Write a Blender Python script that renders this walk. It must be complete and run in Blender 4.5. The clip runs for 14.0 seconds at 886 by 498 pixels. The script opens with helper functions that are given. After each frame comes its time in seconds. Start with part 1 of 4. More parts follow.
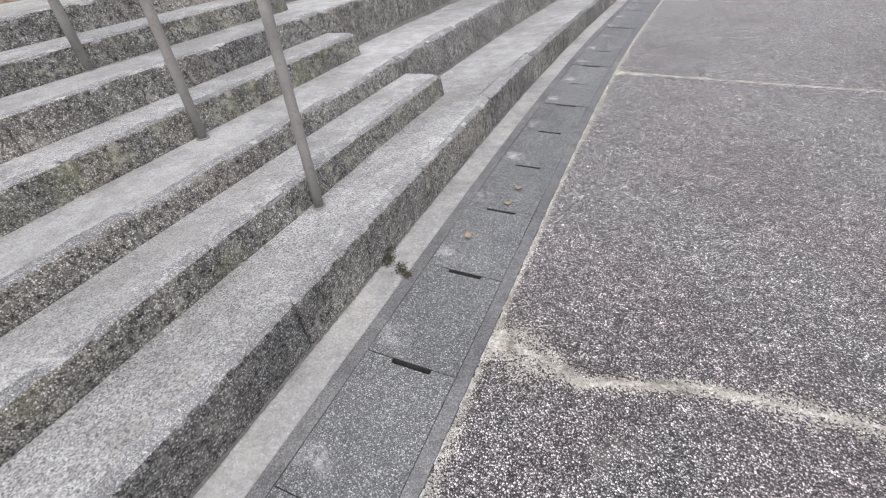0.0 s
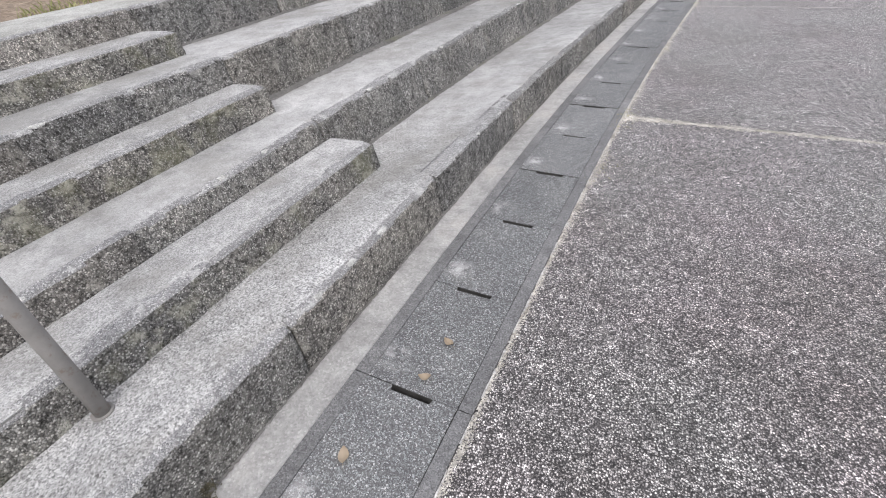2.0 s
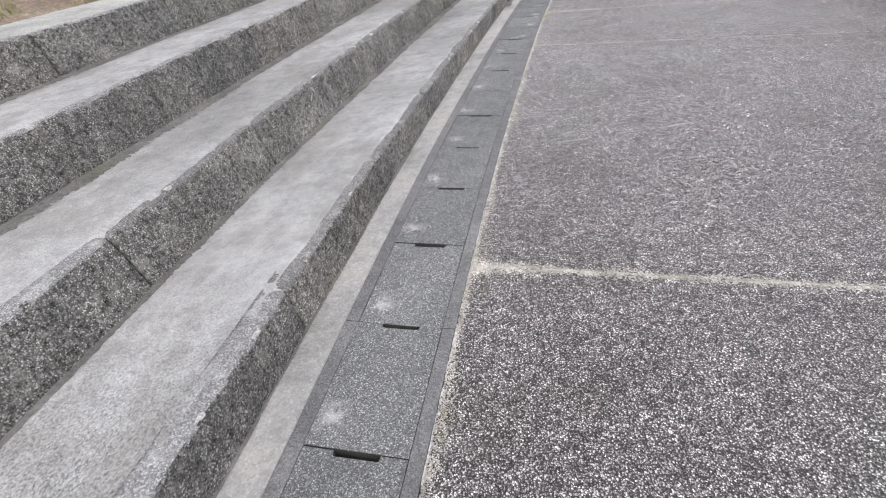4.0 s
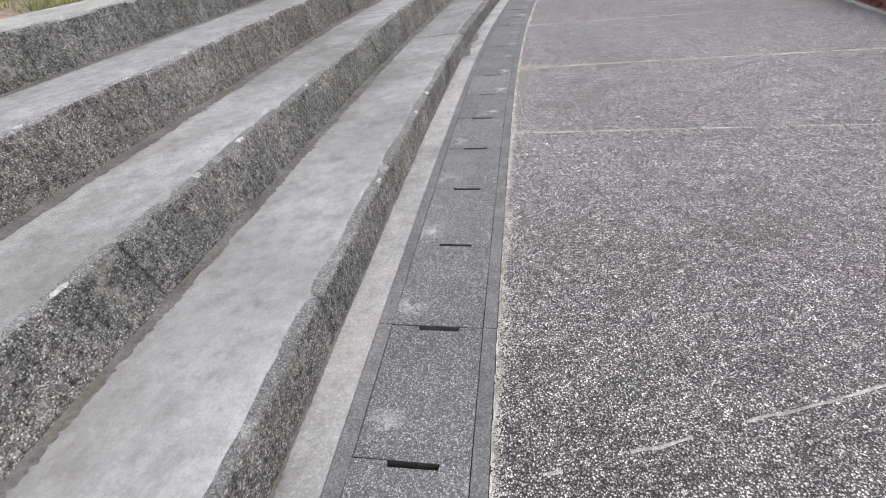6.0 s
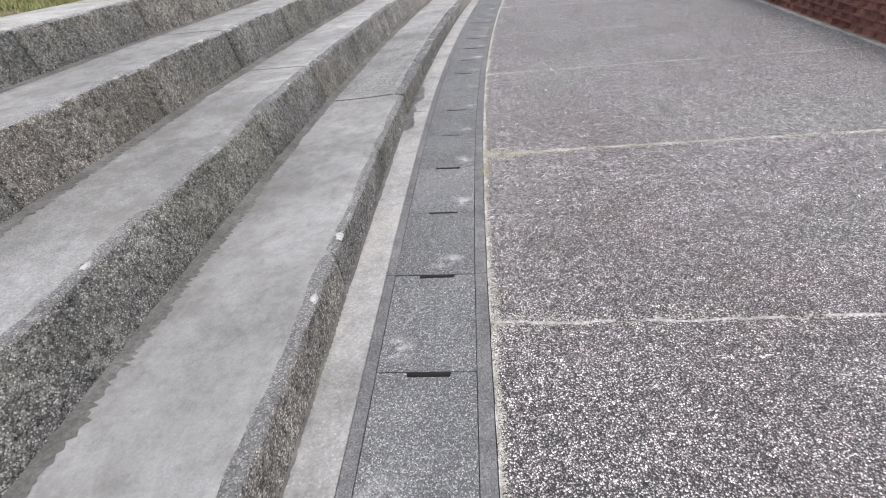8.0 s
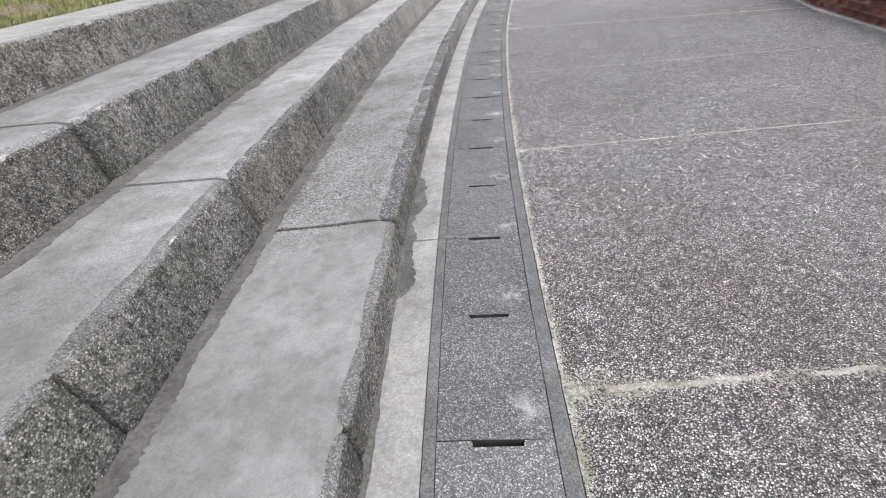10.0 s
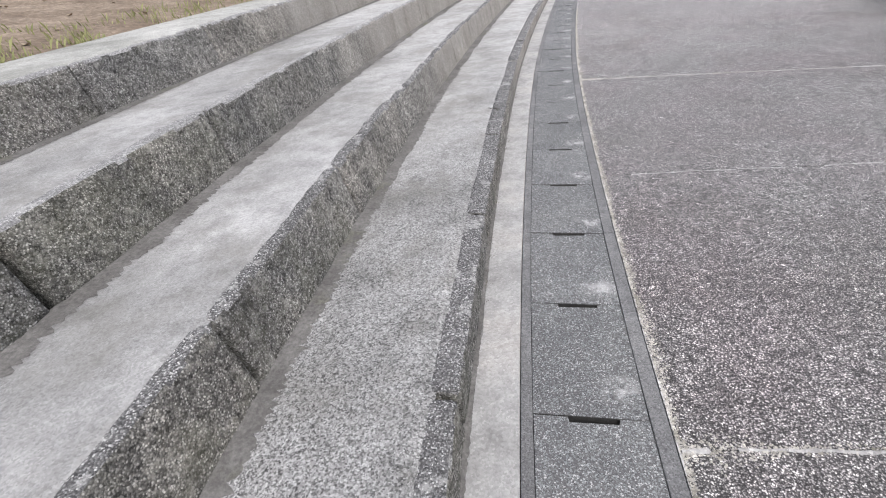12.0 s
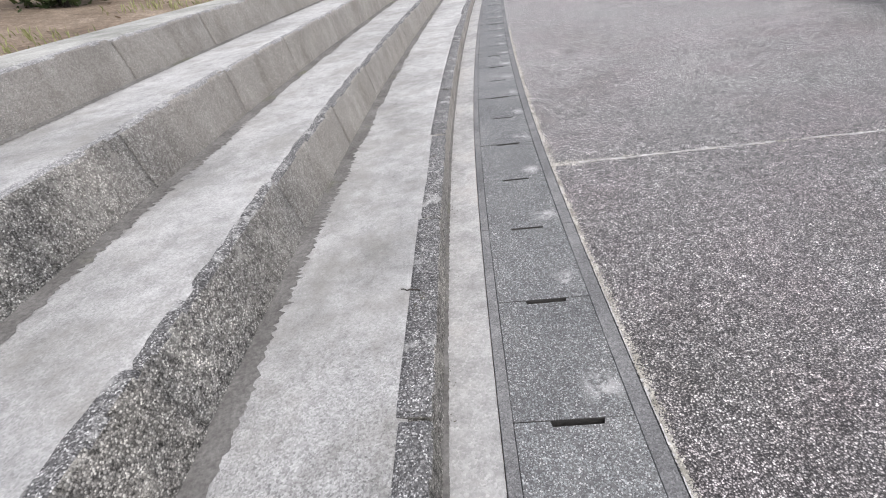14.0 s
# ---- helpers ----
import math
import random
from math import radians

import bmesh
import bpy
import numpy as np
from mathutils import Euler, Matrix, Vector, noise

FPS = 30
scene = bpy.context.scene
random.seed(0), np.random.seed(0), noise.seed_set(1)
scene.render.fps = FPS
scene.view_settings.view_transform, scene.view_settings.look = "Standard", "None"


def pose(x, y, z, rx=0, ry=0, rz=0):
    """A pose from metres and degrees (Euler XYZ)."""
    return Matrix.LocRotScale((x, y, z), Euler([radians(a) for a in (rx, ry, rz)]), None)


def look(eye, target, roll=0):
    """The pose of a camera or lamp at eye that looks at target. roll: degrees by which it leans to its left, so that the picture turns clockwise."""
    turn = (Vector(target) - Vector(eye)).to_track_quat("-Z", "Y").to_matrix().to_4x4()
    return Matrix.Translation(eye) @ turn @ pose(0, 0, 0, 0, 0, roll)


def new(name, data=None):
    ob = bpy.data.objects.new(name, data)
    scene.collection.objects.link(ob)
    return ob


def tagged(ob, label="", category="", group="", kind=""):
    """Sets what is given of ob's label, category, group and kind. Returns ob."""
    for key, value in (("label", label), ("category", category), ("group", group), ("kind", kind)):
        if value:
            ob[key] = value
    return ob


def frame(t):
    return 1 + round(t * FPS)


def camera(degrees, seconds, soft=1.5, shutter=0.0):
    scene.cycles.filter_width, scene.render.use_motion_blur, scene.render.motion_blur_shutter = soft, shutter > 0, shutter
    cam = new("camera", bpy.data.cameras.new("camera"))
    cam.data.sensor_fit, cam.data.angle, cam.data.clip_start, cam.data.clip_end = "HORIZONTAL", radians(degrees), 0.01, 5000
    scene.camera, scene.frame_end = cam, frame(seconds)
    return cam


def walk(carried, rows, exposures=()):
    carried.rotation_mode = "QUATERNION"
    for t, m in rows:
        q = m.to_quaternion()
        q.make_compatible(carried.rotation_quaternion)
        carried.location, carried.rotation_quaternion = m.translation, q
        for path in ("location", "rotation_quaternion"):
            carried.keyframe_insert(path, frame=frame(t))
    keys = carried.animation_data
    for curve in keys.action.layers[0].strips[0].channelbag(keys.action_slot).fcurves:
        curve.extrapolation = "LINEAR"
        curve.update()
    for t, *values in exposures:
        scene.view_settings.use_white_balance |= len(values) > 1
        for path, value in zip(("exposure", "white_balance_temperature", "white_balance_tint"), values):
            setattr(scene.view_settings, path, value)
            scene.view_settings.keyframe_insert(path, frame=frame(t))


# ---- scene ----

# ---------------------------------------------------------------- camera and walk
cam = camera(89.4, 14.0, soft=1.05)
# seconds, x, y, z, heading to the right, tilt down, lean to the left (degrees)
PATH = [
    (0, 0.509, -0.839, 1.228, -23.11, 37.70, -4.21), (0.5, 0.575, -0.620, 1.216, -21.85, 38.24, -6.51),
    (1, 0.520, -0.278, 1.215, -16.73, 38.94, -6.13), (1.2, 0.523, -0.154, 1.226, -17.44, 38.88, -7.15),
    (1.5, 0.535, 0.027, 1.217, -21.38, 38.71, -6.75), (2, 0.589, 0.307, 1.231, -27.67, 37.90, -6.74),
    (2.3, 0.578, 0.551, 1.239, -20.58, 39.68, -6.62), (2.5, 0.623, 0.705, 1.266, -13.63, 38.62, -7.04),
    (2.7, 0.639, 0.842, 1.268, -12.12, 38.42, -8.51), (4.8, 0.536, 2.702, 1.221, -9.35, 38.03, -5.57),
    (5, 0.496, 2.926, 1.205, -4.94, 38.24, -4.59), (5.5, 0.484, 3.401, 1.201, -5.28, 37.63, -5.06),
    (6, 0.535, 3.862, 1.193, -4.96, 36.94, -6.45), (6.5, 0.562, 4.301, 1.214, 0.54, 36.23, -8.82),
    (7, 0.614, 4.710, 1.207, -0.51, 36.00, -5.14), (9.3, 0.657, 6.648, 1.182, 4.13, 36.52, -7.21),
    (9.5, 0.672, 6.837, 1.186, 3.18, 36.29, -6.59), (10, 0.656, 7.268, 1.189, 3.56, 36.13, -6.32),
    (10.5, 0.629, 7.708, 1.170, 0.94, 35.55, -7.61), (11, 0.652, 8.164, 1.191, -0.70, 35.07, -5.66),
    (11.5, 0.705, 8.645, 1.193, 1.50, 34.32, -9.95), (12, 0.766, 9.138, 1.202, -0.80, 34.57, -6.76),
    (12.5, 0.845, 9.651, 1.173, 2.64, 34.19, -5.42), (13, 0.980, 10.167, 1.151, 3.25, 34.25, -6.38),
    (13.5, 1.073, 10.687, 1.143, 5.46, 33.88, -5.65), (14, 1.175, 11.200, 1.136, 7.69, 34.66, -8.71),
]


def view(x, y, z, turn, tilt, lean):
    a, b = radians(turn), radians(tilt)
    eye = Vector((x, y, z))
    return look(eye, eye + Vector((math.sin(a) * math.cos(b), math.cos(a) * math.cos(b), -math.sin(b))), lean)


walk(cam, [(t, view(*v)) for t, *v in PATH], exposures=[(0, 0.40), (2.5, 0.44), (5, 0.38), (6.5, 0.37), (7, 0.46), (10, 0.46), (14, 0.53)])

# ---------------------------------------------------------------- sky and sun (overcast)
world = bpy.data.worlds.new("overcast_sky")
scene.world = world
world.use_nodes = True
wt = world.node_tree
sky = wt.nodes.new("ShaderNodeTexSky")
sky.sky_type = "NISHITA"
sky.sun_disc = False
sky.sun_elevation, sky.sun_rotation = radians(58), radians(150)
sky.dust_density, sky.ozone_density, sky.air_density = 6.0, 0.6, 0.8
haze = wt.nodes.new("ShaderNodeMixRGB")
haze.inputs[0].default_value = 0.75
haze.inputs[2].default_value = (8.75, 8.87, 9.78, 1)
wt.links.new(sky.outputs[0], haze.inputs[1])
wt.links.new(haze.outputs[0], wt.nodes["Background"].inputs[0])
wt.nodes["Background"].inputs[1].default_value = 0.12
sun = new("sun", bpy.data.lights.new("sun", "SUN"))
sun.data.energy, sun.data.angle, sun.data.color = 1.3, radians(35), (1.0, 0.99, 0.98)
sun.matrix_world = look((0, 0, 10), (0 - 10 * math.cos(radians(58)) * math.sin(radians(150)) / math.sin(radians(58)), -10 * math.cos(radians(58)) * math.cos(radians(150)) / math.sin(radians(58)), 0))


# ---------------------------------------------------------------- materials
class Mat:
    """Small builder for node materials in world-size coordinates."""

    def __init__(self, name, rough=0.9):
        self.m = bpy.data.materials.new(name)
        self.m.use_nodes = True
        self.t = self.m.node_tree
        self.b = self.t.nodes["Principled BSDF"]
        self.b.inputs["Roughness"].default_value = rough
        self.b.inputs["Specular IOR Level"].default_value = 0.25
        self.pos = self.t.nodes.new("ShaderNodeNewGeometry").outputs["Position"]

    def link(self, a, b):
        self.t.links.new(a, b)

    def put(self, sock, v):
        if isinstance(v, (int, float)):
            sock.default_value = v
        elif isinstance(v, tuple):
            sock.default_value = (*v, 1) if len(v) == 3 and sock.type == "RGBA" else v
        else:
            self.link(v, sock)

    def stretch(self, v, vec=None):
        n = self.t.nodes.new("ShaderNodeVectorMath")
        n.operation = "MULTIPLY"
        self.link(vec or self.pos, n.inputs[0])
        n.inputs[1].default_value = v
        return n.outputs[0]

    def noise(self, scale, detail=4, rough=0.6, vec=None, distort=0.0):
        n = self.t.nodes.new("ShaderNodeTexNoise")
        self.link(vec or self.pos, n.inputs["Vector"])
        n.inputs["Scale"].default_value, n.inputs["Detail"].default_value = scale, detail
        n.inputs["Roughness"].default_value, n.inputs["Distortion"].default_value = rough, distort
        return n.outputs["Fac"]

    def cells(self, scale, vec=None, feature="F1"):
        n = self.t.nodes.new("ShaderNodeTexVoronoi")
        n.feature = feature
        self.link(vec or self.pos, n.inputs["Vector"])
        n.inputs["Scale"].default_value = scale
        return n.outputs["Distance"], n.outputs.get("Color")

    def grey(self, c):
        n = self.t.nodes.new("ShaderNodeSeparateColor")
        self.link(c, n.inputs[0])
        return n.outputs[0]

    def ramp(self, v, *stops, hard=False):
        n = self.t.nodes.new("ShaderNodeValToRGB")
        e = n.color_ramp.elements
        while len(e) < len(stops):
            e.new(0.5)
        for el, (p, c) in zip(e, stops):
            el.position = p
            el.color = (c, c, c, 1) if isinstance(c, (int, float)) else (*c, 1)
        if hard:
            n.color_ramp.interpolation = "CONSTANT"
        self.link(v, n.inputs[0])
        return n.outputs[0]

    def mix(self, f, a, b, mode="MIX"):
        n = self.t.nodes.new("ShaderNodeMixRGB")
        n.blend_type = mode
        self.put(n.inputs[0], f)
        self.put(n.inputs[1], a)
        self.put(n.inputs[2], b)
        return n.outputs[0]

    def math(self, op, a, b=0.0):
        n = self.t.nodes.new("ShaderNodeMath")
        n.operation = op
        self.put(n.inputs[0], a)
        self.put(n.inputs[1], b)
        return n.outputs[0]

    def rand(self):
        return self.t.nodes.new("ShaderNodeObjectInfo").outputs["Random"]

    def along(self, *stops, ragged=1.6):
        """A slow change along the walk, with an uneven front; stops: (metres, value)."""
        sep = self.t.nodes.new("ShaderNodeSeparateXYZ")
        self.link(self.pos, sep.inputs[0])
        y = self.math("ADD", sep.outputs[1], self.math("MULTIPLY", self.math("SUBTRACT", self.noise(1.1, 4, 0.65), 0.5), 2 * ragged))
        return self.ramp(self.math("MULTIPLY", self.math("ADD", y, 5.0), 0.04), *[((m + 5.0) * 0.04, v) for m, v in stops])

    def object_axes(self):
        n = self.t.nodes.new("ShaderNodeTexCoord")
        s = self.t.nodes.new("ShaderNodeSeparateXYZ")
        self.link(n.outputs["Object"], s.inputs[0])
        return s.outputs[0], s.outputs[1], s.outputs[2]

    def bump(self, h, strength, dist, under=None):
        n = self.t.nodes.new("ShaderNodeBump")
        n.inputs["Strength"].default_value, n.inputs["Distance"].default_value = strength, dist
        self.link(h, n.inputs["Height"])
        if under:
            self.link(under, n.inputs["Normal"])
        return n.outputs[0]

    def done(self, colour, normal=None):
        self.put(self.b.inputs["Base Color"], colour)
        if normal:
            self.link(normal, self.b.inputs["Normal"])
        return self.m


def aggregate(name, size, dark, tones, stain):
    """Exposed aggregate: tightly packed grains of mixed tones with dark gaps, under broad faint stains."""
    k = Mat(name)
    warp = k.t.nodes.new("ShaderNodeVectorMath")
    warp.operation = "ADD"
    shake = k.t.nodes.new("ShaderNodeTexNoise")
    shake.inputs["Scale"].default_value, shake.inputs["Detail"].default_value = 140, 2
    k.link(k.pos, shake.inputs["Vector"])
    k.link(k.pos, warp.inputs[0])
    k.link(k.stretch((0.006, 0.006, 0.006), shake.outputs["Color"]), warp.inputs[1])
    d, c = k.cells(1 / size, warp.outputs[0])
    d2, c2 = k.cells(1.9 / size, warp.outputs[0])
    peb = k.ramp(k.grey(c), *tones)
    fine = k.ramp(k.grey(c2), *tones)
    col = k.mix(k.ramp(k.noise(110, 2), (0.40, 0.0), (0.60, 0.8)), peb, fine)
    col = k.mix(k.ramp(d, (0.32, 0.0), (0.62, 0.95)), col, dark)
    grit = k.ramp(k.noise(300, 2, 0.5), (0.35, 0.55), (0.65, 1.4))
    col = k.mix(0.7, col, grit, "MULTIPLY")
    d3, c3 = k.cells(70, warp.outputs[0])
    col = k.mix(0.75, col, k.ramp(k.grey(c3), (0.0, 0.60), (0.5, 1.0), (1.0, 1.38)), "MULTIPLY")
    col = k.mix(0.8, col, k.ramp(k.noise(30, 3, 0.7), (0.32, 0.60), (0.5, 0.98), (0.68, 1.36)), "MULTIPLY")
    col = k.mix(0.7, col, k.ramp(k.noise(15, 3, 0.75), (0.32, 0.74), (0.5, 1.0), (0.68, 1.28)), "MULTIPLY")
    # darker at 10 to 13 m; paler end past 15 m paints in grazing sheen
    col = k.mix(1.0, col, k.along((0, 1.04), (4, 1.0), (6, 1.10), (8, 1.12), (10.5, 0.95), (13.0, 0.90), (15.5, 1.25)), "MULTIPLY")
    col = k.mix(0.45, col, k.ramp(k.noise(1.4, 5, 0.65), (0.34, (0.95, 1.01, 0.97)), (0.5, (1.0, 1.0, 1.0)), (0.66, (1.09, 0.985, 1.03))), "MULTIPLY")
    big = k.ramp(k.noise(0.9, 7, 0.7), (0.3, stain[0]), (0.5, stain[1]), (0.7, stain[2]))
    col = k.mix(1.0, col, big, "MULTIPLY")
    col = k.mix(0.9, col, k.ramp(k.noise(6, 6, 0.75), (0.3, 0.72), (0.7, 1.28)), "MULTIPLY")
    col = k.mix(k.ramp(k.noise(2.2, 6, 0.75), (0.60, 0.0), (0.74, 0.22)), col, (0.40, 0.385, 0.36))
    n1 = k.bump(k.math("SUBTRACT", 1.0, d), 0.8, 0.004)
    k.b.inputs["Sheen Weight"].default_value, k.b.inputs["Sheen Roughness"].default_value = 0.24, 0.5
    return k.done(col, k.bump(k.noise(260, 2), 0.4, 0.002, n1))


PEB = [(0.0, (0.030, 0.028, 0.028)), (0.28, (0.085, 0.080, 0.078)), (0.55, (0.275, 0.261, 0.257)), (0.80, (0.54, 0.52, 0.51)), (0.93, (0.90, 0.88, 0.855))]
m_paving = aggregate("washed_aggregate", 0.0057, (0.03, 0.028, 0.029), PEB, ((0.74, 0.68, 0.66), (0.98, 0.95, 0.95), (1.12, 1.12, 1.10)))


def cover_concrete():
    k = Mat("cover_concrete", 0.85)
    d, c = k.cells(290)
    col = k.ramp(k.grey(c), (0.0, (0.080, 0.079, 0.080)), (0.55, (0.138, 0.136, 0.136)), (0.9, (0.245, 0.262, 0.261)), (0.99, (0.46, 0.45, 0.445)))
    col = k.mix(0.8, col, k.ramp(k.noise(2.5, 6, 0.7), (0.3, (0.72, 0.72, 0.74)), (0.55, (1.0, 1.0, 1.0)), (0.75, (1.25, 1.23, 1.2))), "MULTIPLY")
    col = k.mix(0.6, col, k.ramp(k.rand(), (0.0, 0.82), (1.0, 1.15)), "MULTIPLY")
    # scuffed pale mortar near the ends of each cover
    x, y, z = k.object_axes()
    ends = k.ramp(k.math("ABSOLUTE", k.math("ADD", y, 0.15)), (0.0, 1.0), (0.07, 0.0))
    sides = k.ramp(k.math("ABSOLUTE", k.math("SUBTRACT", x, k.math("SUBTRACT", k.math("MULTIPLY", k.along((6.9, 0.0), (7.1, 1.0), ragged=0.0), 0.22), 0.11))), (0.0, 1.0), (0.08, 0.0))
    worn = k.math("MULTIPLY", k.math("MULTIPLY", ends, sides), k.ramp(k.noise(13, 4, 0.7, k.stretch((1, 1.0, 1))), (0.44, 0.0), (0.56, 1.0)))
    col = k.mix(k.math("MULTIPLY", worn, 0.6), col, (0.56, 0.55, 0.54))
    n1 = k.bump(k.math("SUBTRACT", 1.0, d), 0.5, 0.002)
    return k.done(col, k.bump(k.noise(60, 5, 0.7), 0.35, 0.003, n1))


m_cover = cover_concrete()


def plain_concrete(name, lo, mid, hi, speckle=0.5, scale=1.6, warm=0.0, rough=0.9, grain=170, band=0.0):
    k = Mat(name, rough)
    col = k.ramp(k.noise(scale, 7, 0.68), (0.30, lo), (0.50, mid), (0.70, hi))
    d, c = k.cells(grain)
    col = k.mix(speckle, col, k.ramp(k.grey(c), (0.0, 0.62), (0.5, 0.98), (0.9, 1.22), (1.0, 1.6)), "MULTIPLY")
    col = k.mix(0.6, col, k.ramp(k.noise(14, 6, 0.72), (0.33, 0.68), (0.5, 1.0), (0.68, 1.22)), "MULTIPLY")
    if warm:
        col = k.mix(k.ramp(k.noise(1.9, 4, 0.6), (0.52, 0.0), (0.68, warm)), col, (0.30, 0.22, 0.16))
    n1 = k.bump(k.noise(90, 6, 0.75), 0.6, 0.004)
    return k.done(col, k.bump(k.math("SUBTRACT", 1.0, d), 0.45, 0.003, n1))


m_rim = plain_concrete("channel_concrete", (0.11, 0.109, 0.11), (0.158, 0.157, 0.158), (0.215, 0.213, 0.21), 0.95, 1.6, 0.0, 0.9, 260)
m_gutter = plain_concrete("pale_gutter_concrete", (0.22, 0.216, 0.208), (0.345, 0.34, 0.33), (0.45, 0.444, 0.43), 0.4, 1.9, 0.2, 0.9, 150)


def tread_concrete(name, dark, lowest=False):
    """Walked-on cast concrete: broad soft tones, grey films of dirt, fine grit; the lowest step is worn smooth for a stretch."""
    k = Mat(name, 0.9)
    grit = k.along((2.0, 0.75), (3.2, 0.12), (8.8, 0.12), (9.2, 1.0), (11.4, 0.8), (12.4, 0.22), ragged=0.3) if lowest else dark
    col = k.ramp(k.noise(1.1, 6, 0.62), (0.30, (0.215, 0.212, 0.205)), (0.46, (0.300, 0.297, 0.290)), (0.60, (0.365, 0.361, 0.354)), (0.76, (0.45, 0.446, 0.438)))
    d, c = k.cells(210)
    grains = k.mix(1.0, col, k.ramp(k.grey(c), (0.0, 0.30), (0.45, 0.94), (0.80, 1.22), (1.0, 1.6)), "MULTIPLY")
    col = k.mix(grit, col, grains)
    col = k.mix(0.75, col, k.ramp(k.noise(11, 7, 0.75), (0.34, 0.68), (0.5, 1.0), (0.66, 1.2)), "MULTIPLY")
    col = k.mix(k.ramp(k.noise(3.0, 6, 0.72), (0.47, 0.0), (0.66, 0.6)), col, (0.20, 0.192, 0.175))
    col = k.mix(k.ramp(k.noise(6.5, 6, 0.75), (0.60, 0.0), (0.72, 0.3)), col, (0.52, 0.515, 0.505))
    pits = k.mix(1.0, col, k.ramp(k.noise(95, 4, 0.7), (0.38, 0.30), (0.50, 1.04)), "MULTIPLY")
    col = k.mix(k.math("MULTIPLY", grit, k.ramp(k.noise(2.6, 4), (0.35, 0.4), (0.6, 1.0))) if lowest else 0.3 * dark, col, pits)
    col = k.mix(1.0, col, k.along((0, 1.16), (3, 1.12), (5, 0.98), (7.5, 0.87), (10.0, 0.87), (12.0, 1.02), (14.0, 1.2)), "MULTIPLY")
    n1 = k.bump(k.noise(80, 6, 0.75), 0.6, 0.004)
    return k.done(col, k.bump(k.math("SUBTRACT", 1.0, d), 0.5, 0.003, n1))


m_tread = tread_concrete("weathered_gritty_concrete", 0.66, True)
m_half_tread = tread_concrete("gritty_stair_concrete", 0.6)
m_tread_smooth = tread_concrete("worn_smooth_concrete", 0.3)


def lip_concrete(name, tones, pale_amount):
    """The worn top edge of the precast blocks: bare grit with pale mortar-like patches."""
    k = Mat(name, 0.92)
    d, c = k.cells(230)
    col = k.ramp(k.grey(c), *tones)
    col = k.mix(k.ramp(d, (0.40, 1.0), (0.75, 0.45)), tones[0][1], col)
    col = k.mix(0.8, col, k.ramp(k.noise(3.1, 6, 0.72), (0.3, 0.7), (0.5, 1.0), (0.7, 1.3)), "MULTIPLY")
    pale = k.ramp(k.noise(9, 5, 0.7), (0.56, 0.0), (0.63, pale_amount))
    col = k.mix(pale, col, (0.66, 0.655, 0.63))
    return k.done(col, k.bump(k.math("SUBTRACT", 1.0, d), 0.9, 0.005))


m_lip = lip_concrete("worn_light_edge", [(0.0, (0.16, 0.159, 0.158)), (0.5, (0.29, 0.286, 0.283)), (0.85, (0.41, 0.405, 0.40)), (1.0, (0.60, 0.59, 0.58))], 0.35)
m_lip_grey = lip_concrete("dull_grey_edge", [(0.0, (0.12, 0.118, 0.115)), (0.5, (0.215, 0.212, 0.206)), (0.85, (0.30, 0.296, 0.29)), (1.0, (0.44, 0.435, 0.425))], 0.2)
m_lip_dark = lip_concrete("bare_grit_edge", [(0.0, (0.055, 0.054, 0.054)), (0.5, (0.150, 0.148, 0.147)), (0.85, (0.30, 0.296, 0.292)), (1.0, (0.64, 0.63, 0.62))], 0.35)
# near-black colour puts the shade of the slots and gaps into the concrete
m_inside = plain_concrete("drain_shade_concrete", (0.04, 0.04, 0.04), (0.06, 0.058, 0.055), (0.09, 0.085, 0.08), 0.3)


